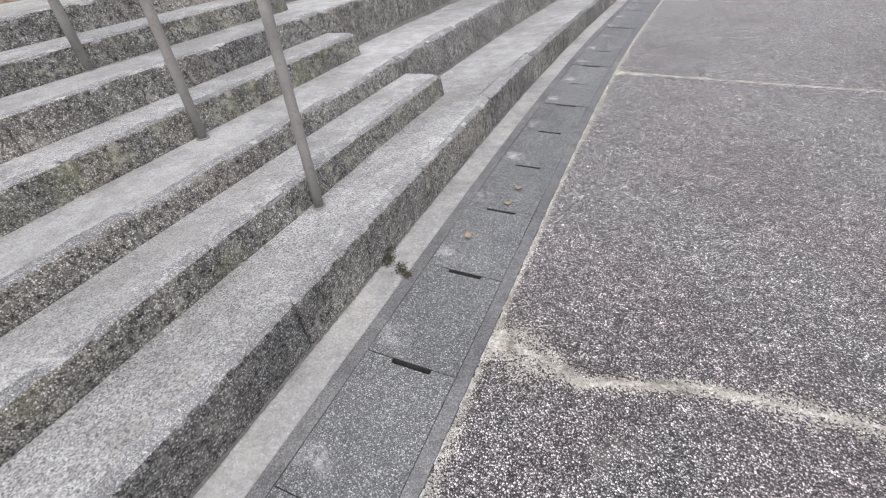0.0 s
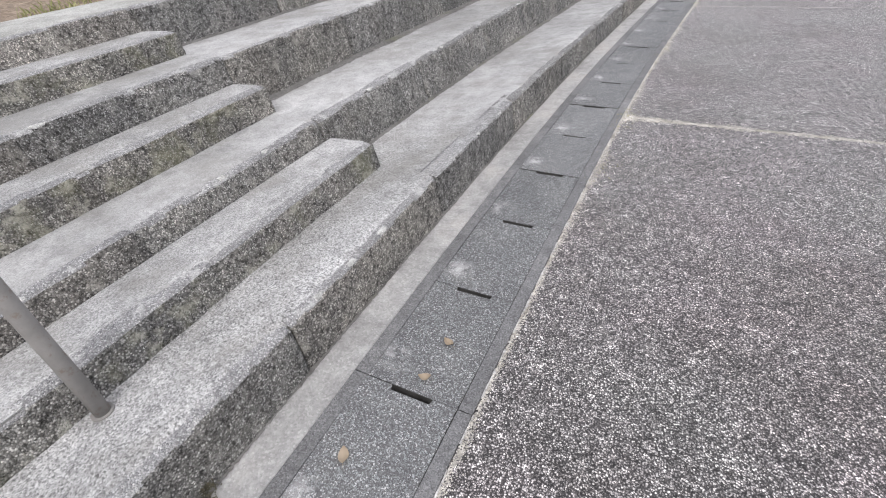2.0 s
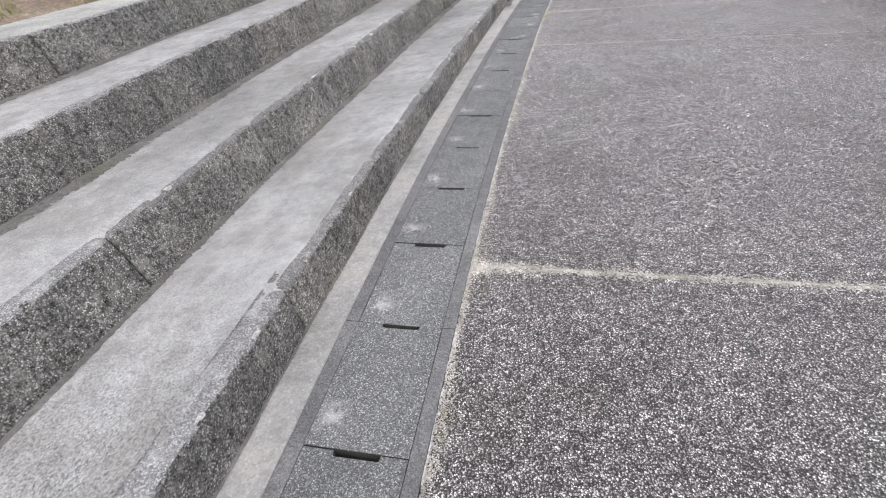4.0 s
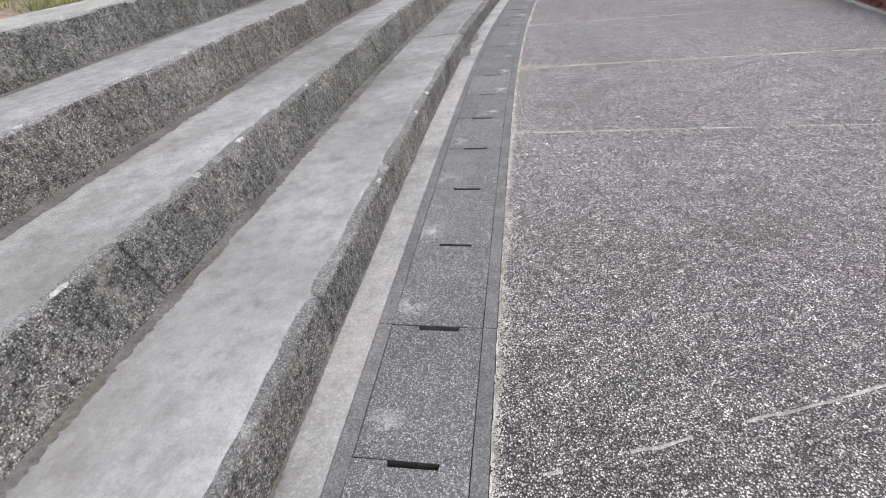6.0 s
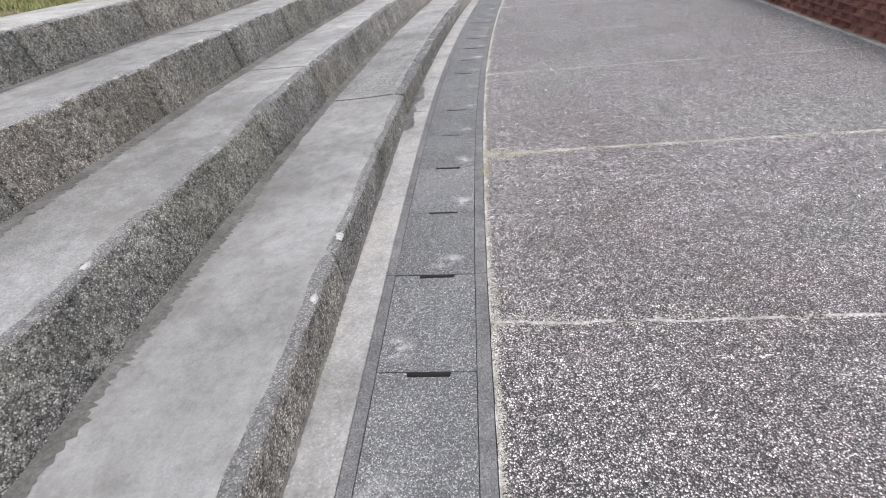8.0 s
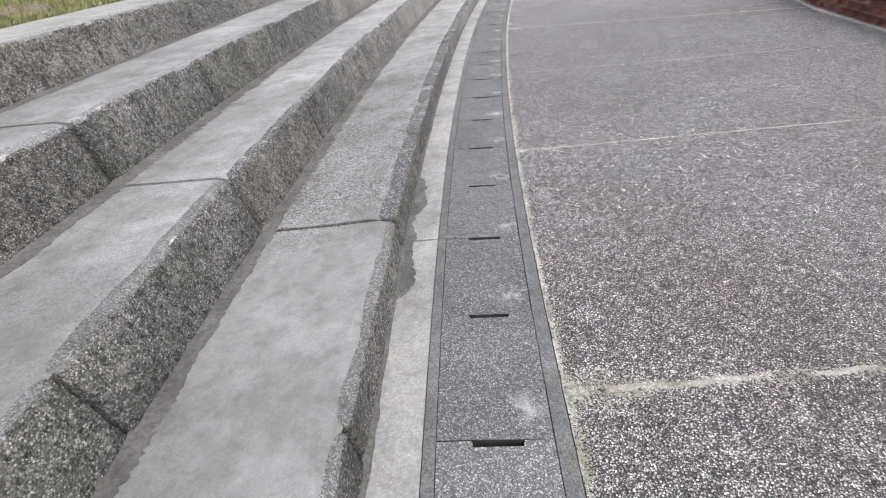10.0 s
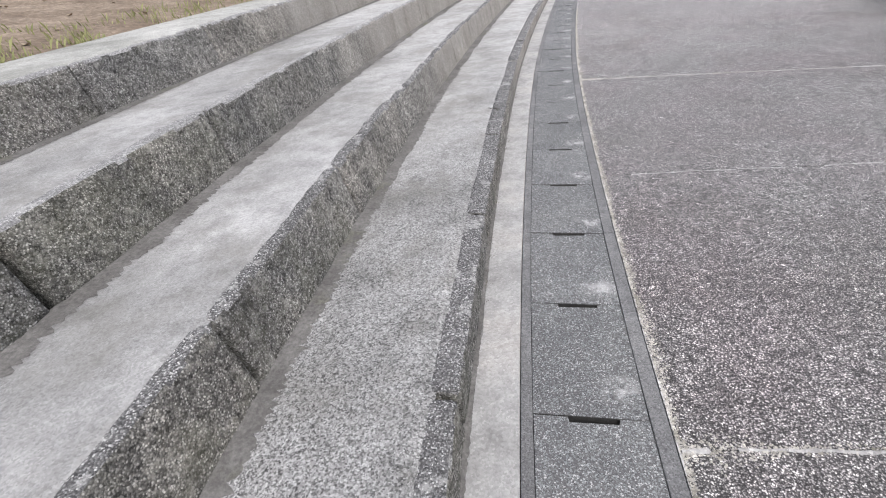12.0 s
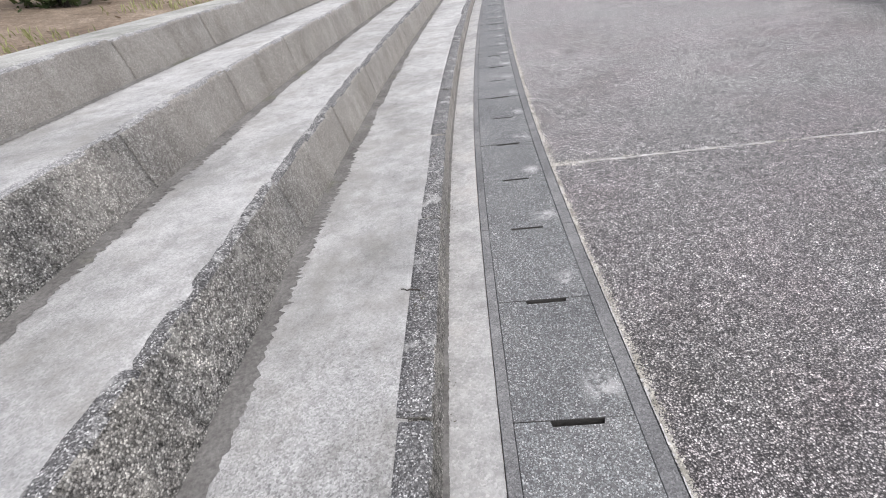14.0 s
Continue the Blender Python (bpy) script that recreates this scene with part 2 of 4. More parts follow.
def riser_concrete(name, half=False):
    """Rough precast face: exposed grit, pale lichen, rust-brown drips and dark algae."""
    k = Mat(name, 0.95)
    d, c = k.cells(185)
    peb = k.ramp(k.grey(c), (0.0, (0.075, 0.074, 0.072)), (0.45, (0.195, 0.192, 0.186)), (0.80, (0.33, 0.325, 0.316)), (0.98, (0.54, 0.535, 0.52)))
    col = k.mix(k.ramp(d, (0.40, 1.0), (0.75, 0.3)), (0.085, 0.083, 0.08), peb)
    col = k.mix(0.85, col, k.ramp(k.noise(2.2, 6, 0.7), (0.3, (0.55, 0.56, 0.57)), (0.5, (1.08, 1.07, 1.05)), (0.70, (1.85, 1.8, 1.72))), "MULTIPLY")
    brown = k.ramp(k.noise(1.7, 3, 0.6, k.stretch((1, 1, 0.4))), (0.50, 0.0), (0.66, 0.22))
    col = k.mix(brown, col, k.mix(0.5, (0.25, 0.205, 0.165), col))
    pits = k.ramp(k.noise(42, 6, 0.75), (0.36, 0.22), (0.47, 0.85), (0.62, 1.25))
    col = k.mix(1.0, col, pits, "MULTIPLY")
    algae = k.math("MULTIPLY", k.along((6.0, 0.15), (8.0, 0.55), (11.0, 0.55), (12.3, 0.1)), k.ramp(k.noise(4.2, 6, 0.72), (0.46, 0.0), (0.60, 1.0)))
    col = k.mix(algae, col, k.mix(0.6, (0.13, 0.135, 0.085), col))
    drip = k.ramp(k.noise(26, 4, 0.6, k.stretch((1, 1, 0.16))), (0.40, 0.55), (0.6, 1.15))
    col = k.mix(0.35, col, drip, "MULTIPLY")
    pale = k.ramp(k.noise(10, 6, 0.75), (0.55, 0.0), (0.66, 0.8 if half else 0.42))
    col = k.mix(pale, col, (0.47, 0.46, 0.42))
    if half:
        col = k.mix(k.ramp(k.noise(5, 4), (0.5, 0.0), (0.65, 0.35)), col, (0.22, 0.22, 0.13))
    col = k.mix(0.75, col, k.ramp(k.rand(), (0.0, (0.86, 0.87, 0.88)), (0.4, (1.08, 1.08, 1.06)), (0.7, (1.16, 1.12, 1.07)), (1.0, (0.96, 0.98, 0.92))), "MULTIPLY")
    if not half:
        # a later casting: finer, browner, with faint upright streaks
        fine = k.ramp(k.noise(3.5, 6, 0.7, k.stretch((1, 1, 0.35))), (0.3, (0.24, 0.222, 0.198)), (0.5, (0.33, 0.31, 0.282)), (0.7, (0.42, 0.40, 0.37)))
        fine = k.mix(0.35, fine, k.ramp(k.grey(c), (0.0, 0.55), (0.5, 1.0), (1.0, 1.4)), "MULTIPLY")
        col = k.mix(k.along((12.6, 0.0), (13.6, 0.75), ragged=0.8), col, fine)
    col = k.mix(1.0, col, k.along((0, 1.0), (6.5, 0.98), (8, 0.9), (11.0, 0.9), (12.5, 1.0)), "MULTIPLY")
    n1 = k.bump(k.math("SUBTRACT", 1.0, d), 1.0, 0.005)
    return k.done(col, k.bump(k.noise(34, 6, 0.75), 0.8, 0.01, n1))


m_riser = riser_concrete("grit_faced_concrete")
m_half = riser_concrete("lichen_grit_concrete", True)
m_mortar = plain_concrete("joint_mortar", (0.25, 0.243, 0.235), (0.39, 0.38, 0.37), (0.53, 0.52, 0.505), 0.8, 9, 0.0, 0.95, 120)
m_mossy = plain_concrete("mossy_joint_grit", (0.22, 0.21, 0.17), (0.40, 0.38, 0.34), (0.58, 0.55, 0.51), 0.8, 9, 0.0, 0.95, 150)


def dirt_mat():
    k = Mat("damp_dirt", 0.95)
    col = k.ramp(k.noise(5, 7, 0.7), (0.3, (0.095, 0.090, 0.085)), (0.5, (0.145, 0.139, 0.132)), (0.7, (0.205, 0.198, 0.19)))
    col = k.mix(k.ramp(k.noise(2.1, 5, 0.7), (0.55, 0.0), (0.68, 0.5)), col, (0.15, 0.155, 0.085))
    col = k.mix(0.8, col, k.ramp(k.noise(70, 5, 0.75), (0.35, 0.6), (0.65, 1.3)), "MULTIPLY")
    return k.done(col, k.bump(k.noise(110, 5), 0.6, 0.004))


m_dirt = dirt_mat()
m_lichen = plain_concrete("pale_lichen", (0.32, 0.315, 0.295), (0.47, 0.465, 0.445), (0.60, 0.595, 0.57), 0.6, 40, 0.0, 0.95, 220)

m_wet = plain_concrete("wet_concrete", (0.085, 0.083, 0.08), (0.135, 0.132, 0.127), (0.20, 0.196, 0.188), 0.6, 9, 0.0, 0.55, 150)
m_soil = plain_concrete("dry_soil", (0.12, 0.088, 0.063), (0.20, 0.155, 0.115), (0.29, 0.235, 0.18), 0.7, 2.4, 0.0, 0.95, 60)
m_coping = plain_concrete("pale_coping_concrete", (0.22, 0.222, 0.20), (0.335, 0.333, 0.31), (0.45, 0.445, 0.42), 0.5, 1.7)


def leafy(name, a, b):
    k = Mat(name, 0.7)
    n = k.t.nodes.new("ShaderNodeNewGeometry")
    return k.done(k.mix(0.4, k.ramp(n.outputs["Random Per Island"], (0.0, a), (1.0, b)), k.ramp(k.noise(9, 3), (0.3, a), (0.7, b))))


m_grass = leafy("yellowing_grass", (0.15, 0.17, 0.065), (0.36, 0.35, 0.17))
m_shrub = leafy("dark_shrub_leaves", (0.018, 0.032, 0.012), (0.07, 0.09, 0.03))
m_moss = leafy("dark_moss", (0.035, 0.035, 0.022), (0.13, 0.115, 0.08))
m_joint_moss = leafy("yellow_green_moss", (0.16, 0.16, 0.055), (0.42, 0.39, 0.18))
m_dead = leafy("dead_leaf", (0.20, 0.15, 0.10), (0.40, 0.34, 0.26))
m_twig = plain_concrete("dark_twig", (0.03, 0.026, 0.022), (0.05, 0.043, 0.037), (0.08, 0.07, 0.06), 0.3, 20)


def metal(name, colour, rough, metallic, wear):
    k = Mat(name, rough)
    k.b.inputs["Metallic"].default_value = metallic
    col = k.mix(1.0, k.ramp(k.noise(7, 6, 0.7), (0.3, 0.75), (0.65, 1.12)), colour, "MULTIPLY")
    col = k.mix(k.ramp(k.noise(38, 5, 0.7), (0.58, 0.0), (0.66, wear)), col, (0.17, 0.12, 0.085))
    return k.done(col, k.bump(k.noise(140, 4), 0.2, 0.001))


m_post = metal("dull_galvanised_steel", (0.235, 0.225, 0.212), 0.7, 0.0, 0.5)
m_rail = metal("white_coated_rail", (0.78, 0.79, 0.77), 0.4, 0.0, 0.15)


def brick_mat():
    k = Mat("red_brown_brick", 0.9)
    col = k.ramp(k.rand(), (0.0, (0.25, 0.125, 0.11)), (0.5, (0.34, 0.175, 0.145)), (1.0, (0.42, 0.235, 0.19)))
    col = k.mix(0.7, col, k.ramp(k.noise(24, 6, 0.7), (0.3, 0.6), (0.7, 1.3)), "MULTIPLY")
    return k.done(col, k.bump(k.noise(120, 5), 0.5, 0.003))


m_brick = brick_mat()


# ---------------------------------------------------------------- the bend of the walkway
BEND_S = [-3, -1, 1, 3, 5, 7, 9, 11, 13, 15, 17, 19, 21, 23, 25]
BEND_A = [0.0, 2.49, 2.97, 4.68, 6.92, 7.81, 9.88, 12.45, 13.9, 16.04, 17.16, 17.76, 18.25, 18.75, 19.25]
STEP = 0.05
LINE_S = np.arange(-8, 36.001, STEP)
LINE_A = np.radians(np.interp(LINE_S, BEND_S, BEND_A))
LINE_X = np.concatenate([[0], np.cumsum(np.sin((LINE_A[1:] + LINE_A[:-1]) / 2) * STEP)])
LINE_Y = np.concatenate([[0], np.cumsum(np.cos((LINE_A[1:] + LINE_A[:-1]) / 2) * STEP)])
LINE_X -= np.interp(0, LINE_S, LINE_X)
LINE_Y -= np.interp(0, LINE_S, LINE_Y)


def bend(s):
    return float(np.interp(s, LINE_S, LINE_X)), float(np.interp(s, LINE_S, LINE_Y)), float(np.interp(s, LINE_S, LINE_A))


def at(s, n, z=0.0):
    """The point s metres along the drain, n metres to its left, z up."""
    x, y, a = bend(s)
    return Vector((x - n * math.cos(a), y + n * math.sin(a), z))


def stand(s, n, z=0.0, turn=0.0, tip=0.0):
    """A pose at that point: local y along the walk, local x to its right."""
    return Matrix.Translation(at(s, n, z)) @ pose(0, 0, 0, tip, 0, turn - math.degrees(bend(s)[2]))


def fall(s):
    """The steps sink a little against the walkway."""
    return -0.0023 * (s - 6)


def low_top(s):
    """Height of the lowest step's edge, which sinks into the walkway as it goes on."""
    return float(np.interp(s, [-8, 2.5, 9, 12, 15, 36], [0.232, 0.208, 0.156, 0.136, 0.126, 0.12]))


def low_back(s):
    """Height of the lowest tread at its inner end."""
    return float(np.interp(s, [-8, 2.5, 5, 9, 15, 36], [0.180, 0.158, 0.140, 0.126, 0.118, 0.11]))


def strip_n(s):
    """Where the pale strip meets the drain."""
    return float(np.interp(s, [-8, 4.5, 7.5, 36], [0.222, 0.222, 0.206, 0.204]))


def finish(name, bm, material, parent=None, label="", smooth=False):
    me = bpy.data.meshes.new(name)
    bm.normal_update()
    bm.to_mesh(me)
    bm.free()
    me.materials.append(material)
    if smooth:
        me.polygons.foreach_set("use_smooth", [True] * len(me.polygons))
    ob = new(name, me)
    if parent:
        ob.parent = parent
    if label:
        ob["label"] = label
    return ob


def part(name, bm, material, parent, label="", smooth=False):
    return finish(name, bm, material, parent, label, smooth)


def share(name, me, parent, m):
    ob = new(name, me)
    ob.parent = parent
    ob.matrix_basis = m
    return ob


def empty(name, label, category, kind="", group=""):
    return tagged(new(name), label, category, group, kind)


def sweep(bm, outline, s0, s1, ds=0.25, sink=False, wobble=0.0):
    """A solid along the bend; outline: closed list of (n, z), counter-clockwise seen from behind, or a function of s that gives it."""
    profile = outline if not callable(outline) else outline(s0)
    count = max(1, round((s1 - s0) / ds))
    rings = []
    for i in range(count + 1):
        s = s0 + (s1 - s0) * i / count
        dz = fall(s) if sink else 0
        if callable(outline):
            profile = outline(s)
        rings.append([bm.verts.new(at(s, n + (wobble * noise.noise((s * 3, n * 5, z * 7)) if wobble else 0), z + dz)) for n, z in profile])
    k = len(profile)
    for a, b in zip(rings, rings[1:]):
        for j in range(k):
            bm.faces.new((a[j], a[(j + 1) % k], b[(j + 1) % k], b[j]))
    bm.faces.new(list(reversed(rings[0])))
    bm.faces.new(rings[-1])
    bmesh.ops.recalc_face_normals(bm, faces=bm.faces)
    return bm


S0, S1 = -6.0, 30.0

# ---------------------------------------------------------------- ground
bm = bmesh.new()
bmesh.ops.create_grid(bm, x_segments=8, y_segments=8, size=600, matrix=Matrix.Translation((0, 0, -0.42)))
tagged(finish("ground", bm, m_soil), "dry brown soil around the walkway", "ground", kind="structure")

# ---------------------------------------------------------------- walkway slabs
E = -0.216
WALL_N = -3.76


def wall_n(s):
    """The brick wall stands off further where the walkway widens."""
    return float(np.interp(s, [-8, 13.5, 17, 19.5, 24, 36], [WALL_N, WALL_N, -4.2, -4.5, -4.95, -5.6]))


JOINTS = [(-2.6, 0.0, 0.008), (0.17, 0.05, 0.011), (3.36, 0.0, 0.010), (6.71, 0.0, 0.007), (8.15, 0.05, 0.014), (9.91, 0.09, 0.007), (11.60, 0.08, 0.007), (13.62, 0.01, 0.011), (16.7, 0.02, 0.012), (19.8, 0.0, 0.012), (22.9, 0, 0.012)]
pavement = empty("pavement", "grey-brown washed aggregate paving with pale joints", "pavement", "structure")


def joint_s(j, n):
    return j[0] + j[1] * (E - n)


def panel(a, b):
    bm = bmesh.new()
    ns = [E - 0.002, -0.8, -1.6, -2.6, WALL_N]
    rows = 14
    top, low = [], []
    for i in range(rows + 1):
        top.append([])
        low.append([])
        for n in ns:
            sa = joint_s(a, n) + 0.002 if a else S0
            sb = joint_s(b, n) - 0.002 if b else S1
            s = sa + (sb - sa) * i / rows
            n = wall_n(s) if n == WALL_N else n
            top[-1].append(bm.verts.new(at(s, n, 0.0)))
            low[-1].append(bm.verts.new(at(s, n, -0.14)))
    for i in range(rows):
        for j in range(len(ns) - 1):
            bm.faces.new((top[i][j], top[i][j + 1], top[i + 1][j + 1], top[i + 1][j]))
    for i in range(rows):
        bm.faces.new((top[i][0], top[i + 1][0], low[i + 1][0], low[i][0]))
        bm.faces.new((top[i][-1], low[i][-1], low[i + 1][-1], top[i + 1][-1]))
    for j in range(len(ns) - 1):
        bm.faces.new((top[0][j], low[0][j], low[0][j + 1], top[0][j + 1]))
        bm.faces.new((top[-1][j], top[-1][j + 1], low[-1][j + 1], low[-1][j]))
    bmesh.ops.recalc_face_normals(bm, faces=bm.faces)
    return bm


ends = [None] + JOINTS + [None]
for a, b in zip(ends, ends[1:]):
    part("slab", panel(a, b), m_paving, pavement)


def drift(j, n):
    """How far the first joint wanders from a straight line."""
    return float(np.interp(E - n, [0, 0.08, 0.33, 0.67, 1.04, 2.0, 3.6], [0.03, 0.02, -0.06, 0.03, 0.04, 0.02, 0.0])) if j[0] == 0.17 else 0.0


def mortar(j, seed, mossy, reach=None):
    """A ragged line of mortar and grit lying in a joint, broken in places."""
    bm = bmesh.new()
    rnd = random.Random(seed)
    reach = reach or wall_n(j[0]) + 0.05
    steps = 240
    last = None
    for i in range(steps + 1):
        n = E - 0.01 + (reach - E) * i / steps
        wave = drift(j, n) + 0.012 * noise.noise((n * 5, seed, 0.3))
        w = j[2] * (0.62 if mossy else 1.0) * (0.45 + 0.9 * abs(noise.noise((n * 9, seed, 4.2))) + 0.35 * rnd.random())
        if mossy and n > E - 0.35:
            w *= 1.0 + 1.6 * (1 - (E - n) / 0.35)
        c = joint_s(j, n) + wave + 0.006 * noise.noise((n * 14, seed, 9.0))
        a, m, b = bm.verts.new(at(c - w, n, 0.001)), bm.verts.new(at(c, n, 0.0032)), bm.verts.new(at(c + w, n, 0.001))
        if last and (noise.noise((n * 5, seed * 1.7, 2.0)) > -0.18):
            bm.faces.new((last[0], last[1], m, a))
            bm.faces.new((last[1], last[2], b, m))
        last = (a, m, b)
    bmesh.ops.recalc_face_normals(bm, faces=bm.faces)
    for f in bm.faces:
        if f.normal.z < 0:
            f.normal_flip()
    return bm


for i, j in enumerate(JOINTS):
    wide = j[0] in (0.17, 3.36)
    part("joint", mortar(j, i + 3, wide or j[0] == 8.15), m_mossy if wide or j[0] == 8.15 else m_mortar, pavement, "pale crumbling joint with moss" if wide else "")


def grit_edge(seed):
    """The pale ragged edge where the slabs meet the drain, worn away in places."""
    bm = bmesh.new()
    last = None
    for i in range(3200):
        s = S0 + (26 - S0) * i / 3199
        w = 0.002 + 0.008 * abs(noise.noise((s * 5, 3, seed))) + 0.008 * abs(noise.noise((s * 37, 1, seed))) + 0.008 * abs(noise.noise((s * 91, 2, seed)))
        a, b = bm.verts.new(at(s, E - 0.001 + 0.002 * noise.noise((s * 16, 8, seed)), 0.003)), bm.verts.new(at(s, E - w, 0.0012))
        if last and noise.noise((s * 11, 5, seed)) + 0.5 * noise.noise((s * 47, 6, seed)) > -0.12:
            bm.faces.new((last[0], a, b, last[1]))
        last = (a, b)
    for f in bm.faces:
        f.normal_update()
        if f.normal.z < 0:
            f.normal_flip()
    return bm


part("scratch", mortar((4.44, 0.36, 0.006), 21, False, -1.35), m_mortar, pavement, "thin pale scratch across the slab")


def grain(verts, faces, p, r, size):
    z, h = r.uniform(0.4, 1) * size, r.uniform(0, 6.3)
    i = len(verts)
    for q in range(4):
        verts.append((p.x + z * math.cos(h + q * 1.57) * r.uniform(0.6, 1.2), p.y + z * math.sin(h + q * 1.57) * r.uniform(0.6, 1.2), 0.0005))
    verts.append((p.x, p.y, z * 0.7))
    faces += [(i, i + 1, i + 4), (i + 1, i + 2, i + 4), (i + 2, i + 3, i + 4), (i + 3, i, i + 4)]


def crumbs(j, seed, count, spread, size):
    """Loose pale grains spread over a crumbling joint, or with no joint along the drain's edge."""
    r = random.Random(seed)
    verts, faces = [], []
    for _ in range(count):
        if j is None:
            s = r.uniform(-2.0, 18.0)
            grain(verts, faces, at(s, E - 0.004 - abs(r.gauss(0, spread * (0.35 + 1.3 * abs(noise.noise((s * 1.7, seed, 2)))))), 0.0), r, size)
            continue
        n = E - 0.02 - (WALL_N * -1 + E - 0.1) * r.random() ** 1.7
        wave = drift(j, n)
        wide = spread * (1 + (1.8 * (1 - (E - n) / 0.35) if E - n < 0.35 else 0)) * (0.5 + abs(noise.noise((n * 4, seed, 1))) * 2)
        grain(verts, faces, at(joint_s(j, n) + wave + r.gauss(0, wide), n, 0.0), r, size)
    me = bpy.data.meshes.new("crumbs")
    me.from_pydata(verts, [], faces)
    me.materials.append(m_mossy)
    ob = new("crumbs", me)
    ob.parent = pavement
    return tagged(ob, kind="stuff")


for i, (k, count, spread) in enumerate(((1, 9000, 0.026), (2, 6000, 0.018), (4, 4500, 0.014), (7, 1800, 0.010), (5, 1500, 0.010), (3, 1200, 0.008))):
    crumbs(JOINTS[k], 90 + i, count, spread, 0.0055)
crumbs(None, 131, 36000, 0.022, 0.0042)
part("edge_grit", grit_edge(2), m_mortar, pavement, "pale grit along the drain edge")

# ---------------------------------------------------------------- drain: bed, rims, covers
drain = empty("drain", "concrete drain with a row of slotted covers", "drain", "structure")
RL, RR = 0.168, -0.166
bm = bmesh.new()
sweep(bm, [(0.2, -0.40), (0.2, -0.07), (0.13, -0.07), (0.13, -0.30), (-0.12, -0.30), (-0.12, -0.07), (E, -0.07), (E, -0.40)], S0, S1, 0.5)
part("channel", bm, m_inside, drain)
for k in range(int(S0), int(S1), 2):
    for left in (True, False):
        bm = bmesh.new()
        c = 0.0015

        def rim_line(s):
            n0, n1 = (RL + 0.001, strip_n(s) - 0.001) if left else (E + 0.001, RR - 0.001)
            return [(n0, -0.07), (n0, -c), (n0 + c, 0.0), (n1 - c, 0.0), (n1, -c), (n1, -0.07)]

        sweep(bm, rim_line, k + 1.002, k + 2.998, 0.25)
        part("rim", bm, m_rim, drain)


def cover_mesh(seed):
    """A slab half a metre long with a hand slot at its far end and slightly chipped edges."""
    rnd = random.Random(seed)
    L, h = 0.2489, 0.055
    slot0, slot1, cut = -0.064, 0.080, 0.018
    out = [(-RL + 0.0006, -L), (-0.05, -L), (0.06, -L), (-RR - 0.0005, -L), (-RR - 0.0005, -0.05), (-RR - 0.0005, L), (slot1 + 0.004, L), (slot1, L - cut), (slot0, L - cut), (slot0 - 0.004, L), (-RL + 0.0006, L), (-RL + 0.0006, 0.03)]
    bm = bmesh.new()
    ins = []
    cx, cy = 0.0, 0.0
    top = []
    for x, y in out:
        j = 0.0008 + 0.0012 * rnd.random()
        ix = x - math.copysign(j, x - cx)
        iy = y - math.copysign(j, y - cy) if abs(y) > 0.2 else y
        top.append(bm.verts.new((ix, iy, -0.001)))
        ins.append(bm.verts.new((x, y, -0.0025 - 0.0015 * rnd.random())))
    low = [bm.verts.new((x, y, -h)) for x, y in out]
    k = len(out)
    bm.faces.new(top)
    for i in range(k):
        j = (i + 1) % k
        bm.faces.new((ins[i], ins[j], top[j], top[i]))
        # cover sides take the painted shade colour, so slots and gaps look black
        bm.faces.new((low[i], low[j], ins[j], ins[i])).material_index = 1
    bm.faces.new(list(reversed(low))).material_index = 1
    bmesh.ops.recalc_face_normals(bm, faces=bm.faces)
    me = bpy.data.meshes.new("cover")
    bm.to_mesh(me)
    bm.free()
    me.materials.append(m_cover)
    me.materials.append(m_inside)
    return me


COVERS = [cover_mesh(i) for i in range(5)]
rnd = random.Random(11)
for k in range(-10, 58):
    s = 0.5 * k - 0.25
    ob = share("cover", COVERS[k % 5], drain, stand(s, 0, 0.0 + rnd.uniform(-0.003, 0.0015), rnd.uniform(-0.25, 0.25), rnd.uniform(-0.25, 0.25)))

# ---------------------------------------------------------------- pale strip between drain and steps
gutter = empty("gutter_strip", "pale cast concrete strip beside the drain", "gutter", "structure")
for a, b in ((S0, 8.99), (9.0, S1)):
    bm = bmesh.new()
    sweep(bm, lambda s: [(strip_n(s) + 0.0015, -0.40), (strip_n(s) + 0.0015, -0.004), (strip_n(s) + 0.006, 0.001), (0.30, -0.004), (0.372, -0.001), (0.372, -0.40)], a, b, 0.25)
    part("strip", bm, m_gutter, gutter)


def patch(s0, s1, n_in, n_out, z, seed, bits=90):
    """A ragged film of water, one edge against the step."""
    bm = bmesh.new()
    last = None
    for i in range(bits + 1):
        s = s0 + (s1 - s0) * i / bits
        f = math.sin(math.pi * i / bits) ** 0.4
        w = (n_in - n_out) * f * (0.7 + 0.7 * noise.noise((s * 4.2, seed, 1)) + 0.3 * noise.noise((s * 17, seed, 2)) + 0.18 * noise.noise((s * 47, seed, 3)))
        a, b = bm.verts.new(at(s, n_in, z)), bm.verts.new(at(s, n_in - max(0.004, w), z))
        if last:
            bm.faces.new((last[0], last[1], b, a))
        last = (a, b)
    for f in bm.faces:
        f.normal_update()
        if f.normal.z < 0:
            f.normal_flip()
    return bm


part("wet_stain", patch(8.6, 9.12, 0.358, 0.275, 0.0012, 5), m_wet, gutter, "dark wet stain below the step joint")
part("wet_stain", patch(9.08, 9.62, 0.358, 0.268, 0.0015, 8), m_wet, gutter, "dark wet stain below the step joint")
part("wet_stain", patch(9.6, 11.4, 0.358, 0.345, 0.0012, 3, 160), m_wet, gutter)
part("wet_stain", patch(6.9, 8.6, 0.358, 0.34, 0.0012, 13, 160), m_wet, gutter)


